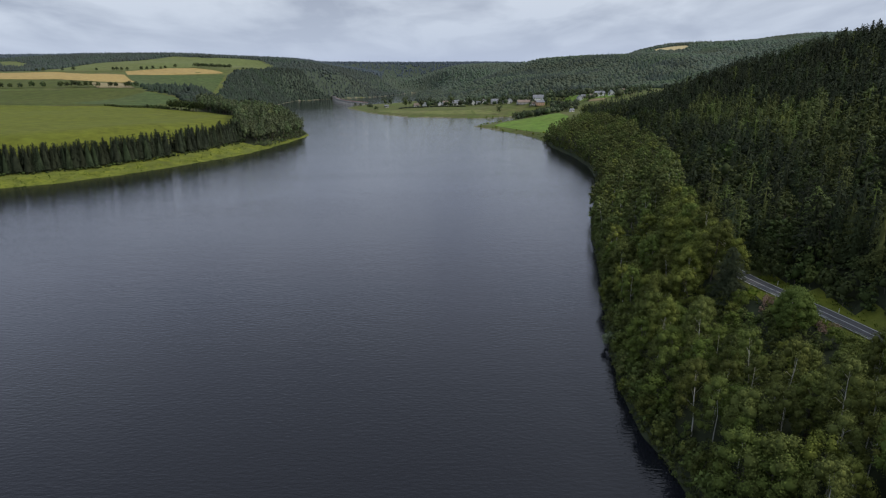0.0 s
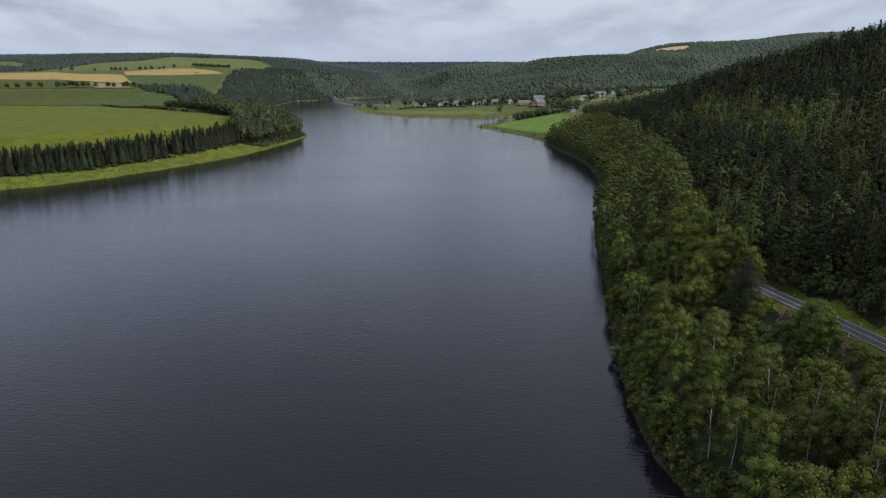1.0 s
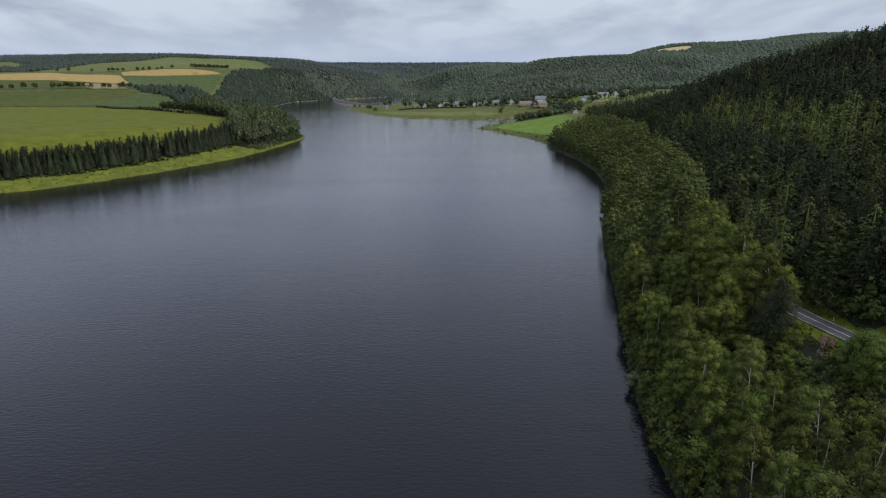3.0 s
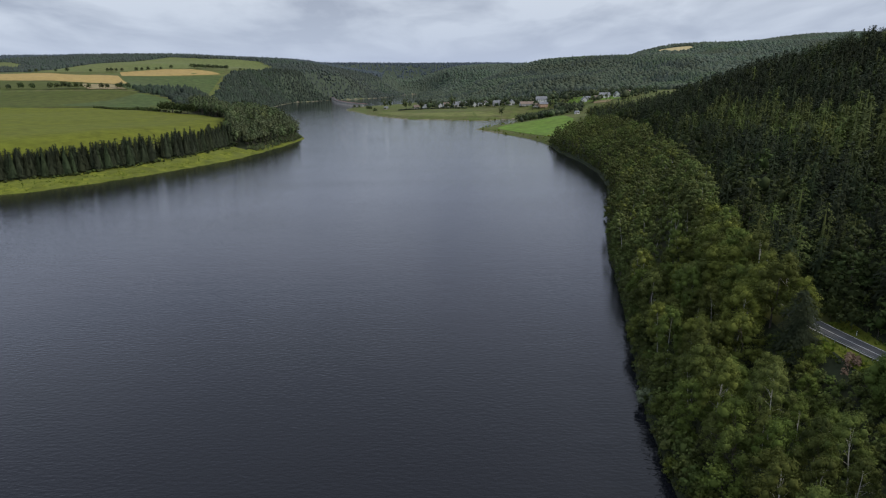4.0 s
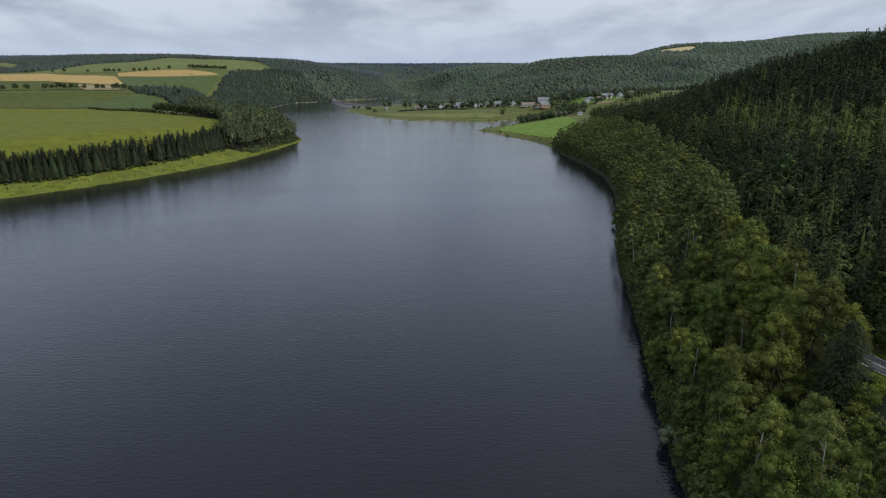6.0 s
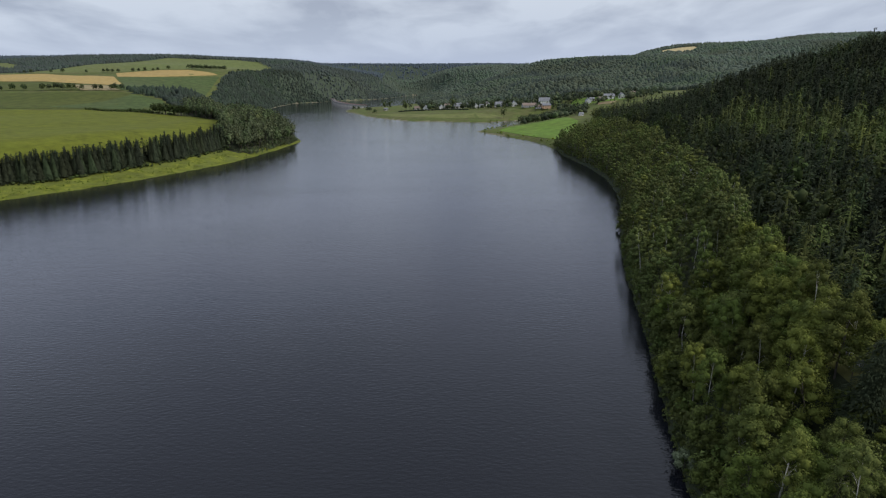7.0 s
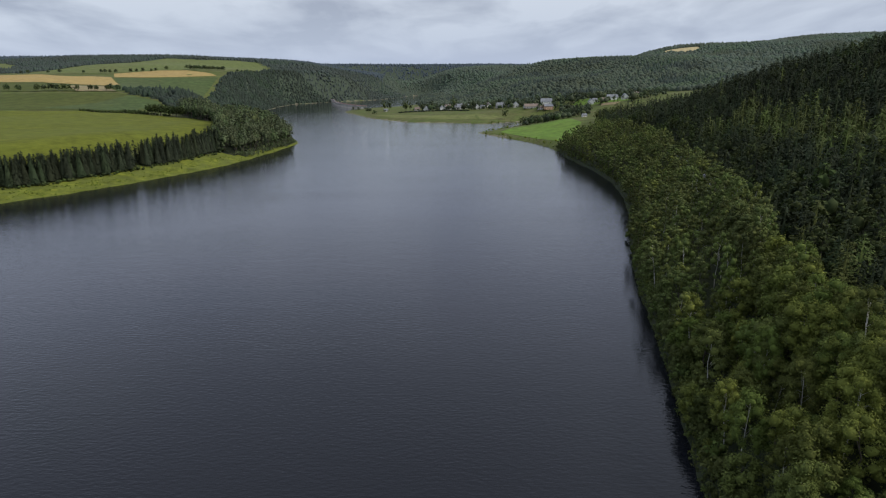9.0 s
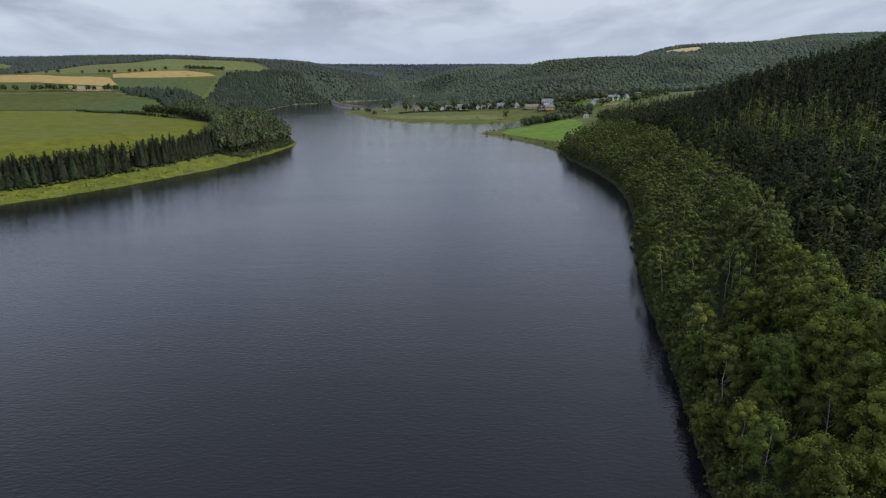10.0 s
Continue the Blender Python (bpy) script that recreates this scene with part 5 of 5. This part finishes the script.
front = [(x + s * w_ * 0.62 + rng.normal(0, 2), y - rng.uniform(9, 15)) for x, y, w_, d_, *_ in VILLAGE if y > 1200 for s in (-1, 0.15, 1)]
yards = np.concatenate([yards, np.array(front)])
small = np.arange(len(yards)) >= len(yards) - len(front)
wood("village_trees", "garden trees and groves between the village houses", yards, LOW_BROAD + FAR_BROAD[:2] + LOW_SPRUCE[:1] + SHRUB, np.where(small, 7 + rng.integers(0, 4, len(yards)), rng.integers(0, 7, len(yards))), rng, (0.35, 0.95), mats=[BARK, GARDEN_LEAF, NEEDLE, LARCH, BIRCH_BARK], category="trees")
SCRUB = [(*far_broad(130 + i, 3.2, 4.4, 16), (0, 1)) for i in range(4)]
hedge = np.array([(-92 + 2.4 * i, 1352 - 0.32 * i) for i in range(60)], float) + rng.normal(0, 0.4, (60, 2))
wood("hedge", "dark clipped hedge along the village meadow", hedge, SCRUB, rng.integers(0, 4, 60), rng, (0.8, 1.1), mats=[BARK, SLOPE_LEAF], category="hedge")
row = resample([(-512, 955), (-455, 940), (-400, 917), (-338, 882)], 2.2)
share = np.linspace(0, 1, len(row))
hedgerow = np.repeat(row, 2, 0) + rng.normal(0, 1.5, (2 * len(row), 2)) + (0, 2)
big = (np.repeat(share, 2) > 0.35) & (rng.random(2 * len(row)) < np.repeat(share, 2))
wood("hedgerow", "dark hedgerow of bushes and trees between two fields", hedgerow, SCRUB + LOW_BROAD[:2] + SHRUB[:2], np.where(big, np.where(np.repeat(share, 2) > 0.6, 4, 6), rng.integers(0, 4, 2 * len(row))), rng, (0.7, 1.05), mats=[BARK, HILL_LEAF, NEEDLE, LARCH, BIRCH_BARK], category="hedgerow")

# rough growth along the shores
def shore_growth(name, label, spots, kinds, size, mats, seed):
    rng = np.random.default_rng(seed)
    return wood(name, label, spots, kinds, rng.integers(0, len(kinds), len(spots)), rng, size, mats=mats, category="vegetation")


def tuft(seed, tall, wide, blades=9):
    rng = np.random.default_rng(seed)
    so = Soup()
    a = rng.uniform(0, 2 * np.pi, blades)
    r = rng.uniform(0, 0.5, blades) * wide
    foot = np.stack([np.cos(a) * r, np.sin(a) * r, np.zeros(blades) - 0.1], 1)
    out = np.stack([np.cos(a), np.sin(a), np.zeros(blades)], 1) * wide * 0.25
    side = np.stack([-np.sin(a), np.cos(a), np.zeros(blades)], 1) * wide * 0.2
    tip = foot + out + np.stack([np.zeros(blades)] * 2 + [tall * rng.uniform(0.5, 1.1, blades)], 1)
    so.add(np.stack([foot - side, foot + side, tip], 1).reshape(-1, 3), np.arange(blades * 3).reshape(-1, 3), 1)
    return so.done()


TUFTS = [(*tuft(140 + i, 0.8, 1.7), (0, 1)) for i in range(4)]
rng = np.random.default_rng(31)
line = resample(LINE, 3.0)
tl = np.gradient(line, axis=0)
tl /= np.linalg.norm(tl, axis=1)[:, None]
scrub = line - np.stack([-tl[:, 1], tl[:, 0]], 1) * rng.uniform(2.0, 7.0, (len(line), 1))
scrub = scrub[(rng.random(len(scrub)) < 0.9) & (scrub[:, 0] > -520)]
shore_growth("bank_scrub", "low green scrub in front of the spruces", scrub, SCRUB, (0.3, 0.85), [BARK, HILL_LEAF], 33)
head_edge = scatter(rng, (-240, 690, -170, 900), 4.0)
he = shore(head_edge)
head_edge = head_edge[(he > 6) & (he < 16)]
shore_growth("bank_scrub", "light green willow scrub round the headland", head_edge, SHRUB, (0.4, 1.0), [BARK, HEADLAND_LEAF], 34)
east = np.concatenate([scatter(rng, (30, 60, 140, 260), 1.15), scatter(rng, (40, 260, 140, 760), 2.2)])
ed = shore(east)
east = east[(ed > -0.5) & (ed < 5)]
fringe = scatter(rng, (30, 30, 140, 740), 3.6)
fd = shore(fringe)
fringe = fringe[(fd > 1.3) & (fd < 6.5)]
overhang = resample(EAST_SHORE[3:16], 2.2) + rng.normal(0, 0.5, (len(resample(EAST_SHORE[3:16], 2.2)), 2)) + (2.2, 0)
fringe = np.concatenate([fringe, overhang])
shore_growth("bank_shrubs", "dense green shrubs leaning over the east shore", fringe, SHRUB, (0.4, 1.05), [BARK, WOOD_LEAF], 39)
herbs = scatter(rng, (30, 60, 140, 330), 1.5)
hd_ = shore(herbs)
herbs = herbs[(hd_ > -0.8) & (hd_ < 5)]
shore_growth("bank_herbs", "low leafy herbs and brambles on the foot of the east bank", herbs, SHRUB, (0.16, 0.36), [BARK, WOOD_LEAF], 43)
roadside = scatter(rng, (80, 60, 190, 300), 3.8)
rs = roadside[:, 0] - road_x(roadside[:, 1])
roadside = roadside[(rs > np.where((roadside[:, 1] > 118) & (roadside[:, 1] < 172), 5.4, 4.0)) & (rs < 22)]
shore_growth("forest_edge_shrubs", "shrubs and saplings at the forest edge above the road", roadside, SHRUB, (0.5, 1.35), [BARK, HILL_LEAF], 40)
shore_growth("shore_grass", "olive grass and herbs along the east water's edge", east, TUFTS, (0.45, 1.2), [BARK, WOOD_LEAF], 35)
spit = scatter(rng, (30, 770, 190, 1180), 4.5)
sd = shore(spit)
spit = spit[(sd > 0.5) & (sd < 13) & (spit[:, 0] < 150)]
shore_growth("shore_scrub", "brown-green rough growth on the spit", spit, TUFTS + TUFTS + SCRUB[:1], (0.35, 1.0), [BARK, TUFT], 36)
under = scatter(rng, (40, 70, 180, 240), 3.6)
ud = shore(under)
gap = under[:, 0] - road_x(under[:, 1])
under = under[(ud > 4) & ~clear_view(under) & (under[:, 0] < 0.8 * under[:, 1] + 30) & (((gap > 5) & (gap < 20)) | ((gap < np.where(under[:, 1] < 126, -4.6, -10)) & (gap > -24)))]
thicket = scatter(rng, (62, 112, 86, 152), 2.3)
thicket = thicket[inside(thicket, np.array([(64, 114), (84, 118), (83, 132), (80, 146), (72, 152), (66, 140)], float))]
under = np.concatenate([under, thicket])
under = under[np.all([np.hypot(under[:, 0] - hx + 1, under[:, 1] - hy + 2) > 3.6 for hx, hy in HEAPS], axis=0)]
shore_growth("understory", "dark green undergrowth beneath the trees", under, SHRUB, (0.3, 0.65), [BARK, WOOD_LEAF], 41)
verge = scatter(rng, (60, 98, 100, 165), 1.5)
verge = verge[clear_view(verge) & (np.abs(road_x(verge[:, 1]) - verge[:, 0]) > 4.3)]
shore_growth("verge_grass", "rough green grass on the road verge", verge, TUFTS, (0.5, 1.1), [BARK, TUFT], 37)
bracken = np.array([(81.8, 145.0), (83.0, 145.8), (80.8, 144.0), (82.4, 143.6), (86.2, 128.3), (85.4, 126.8), (86.8, 127.0)])
shore_growth("bracken", "low red-brown heap of cut branches and soil below the road", np.repeat(bracken, 2, 0) + rng.normal(0, 0.8, (14, 2)), SHRUB, (0.26, 0.44), [BARK, BRACKEN], 38)
bank = scatter(rng, (-520, 400, -165, 905), 1.7)
bank_d = shore(bank)
bank = bank[(bank_d > 0.6) & (bank_d < 26) & (rng.random(len(bank)) < 0.12 + 0.5 * (waves(bank, 9) > 0.25))]
shore_growth("bank_grass", "long yellow-green grass tufts on the west bank", bank, TUFTS, (0.3, 0.8), [BARK, TUFT], 42)
hummocks = scatter(rng, (-520, 400, -165, 905), 3.4)
hum_d = shore(hummocks)
hummocks = hummocks[(hum_d > 2) & (hum_d < 22) & (rng.random(len(hummocks)) < 0.3) & (waves(hummocks, 11, 4.0) > -0.2)]
shore_growth("bank_scrub", "low green hummocks of sedge on the west bank", hummocks, SCRUB, (0.14, 0.32), [BARK, TUFT], 44)
edge_wood = scatter(rng, (150, 760, 520, 1150), 9.6)
edge_zone = np.array([(180, 800), (200, 900), (208, 925), (218, 940), (262, 982), (305, 1002), (350, 1025), (450, 1045), (520, 1060), (520, 860), (300, 860)], float)
edge_wood = edge_wood[inside(edge_wood, edge_zone) & (shore(edge_wood) > 5)]
low_edge = (edge_wood[:, 0] < 238) & (rng.random(len(edge_wood)) < 0.7)
wood("slope_wood", "dark spruces with lighter broadleaf trees above the mown meadow", edge_wood, LOW_SPRUCE + LOW_BROAD, np.where(low_edge, 4, 0) + rng.integers(0, 4, len(edge_wood)), rng, (0.75, 1.15), category="wood")
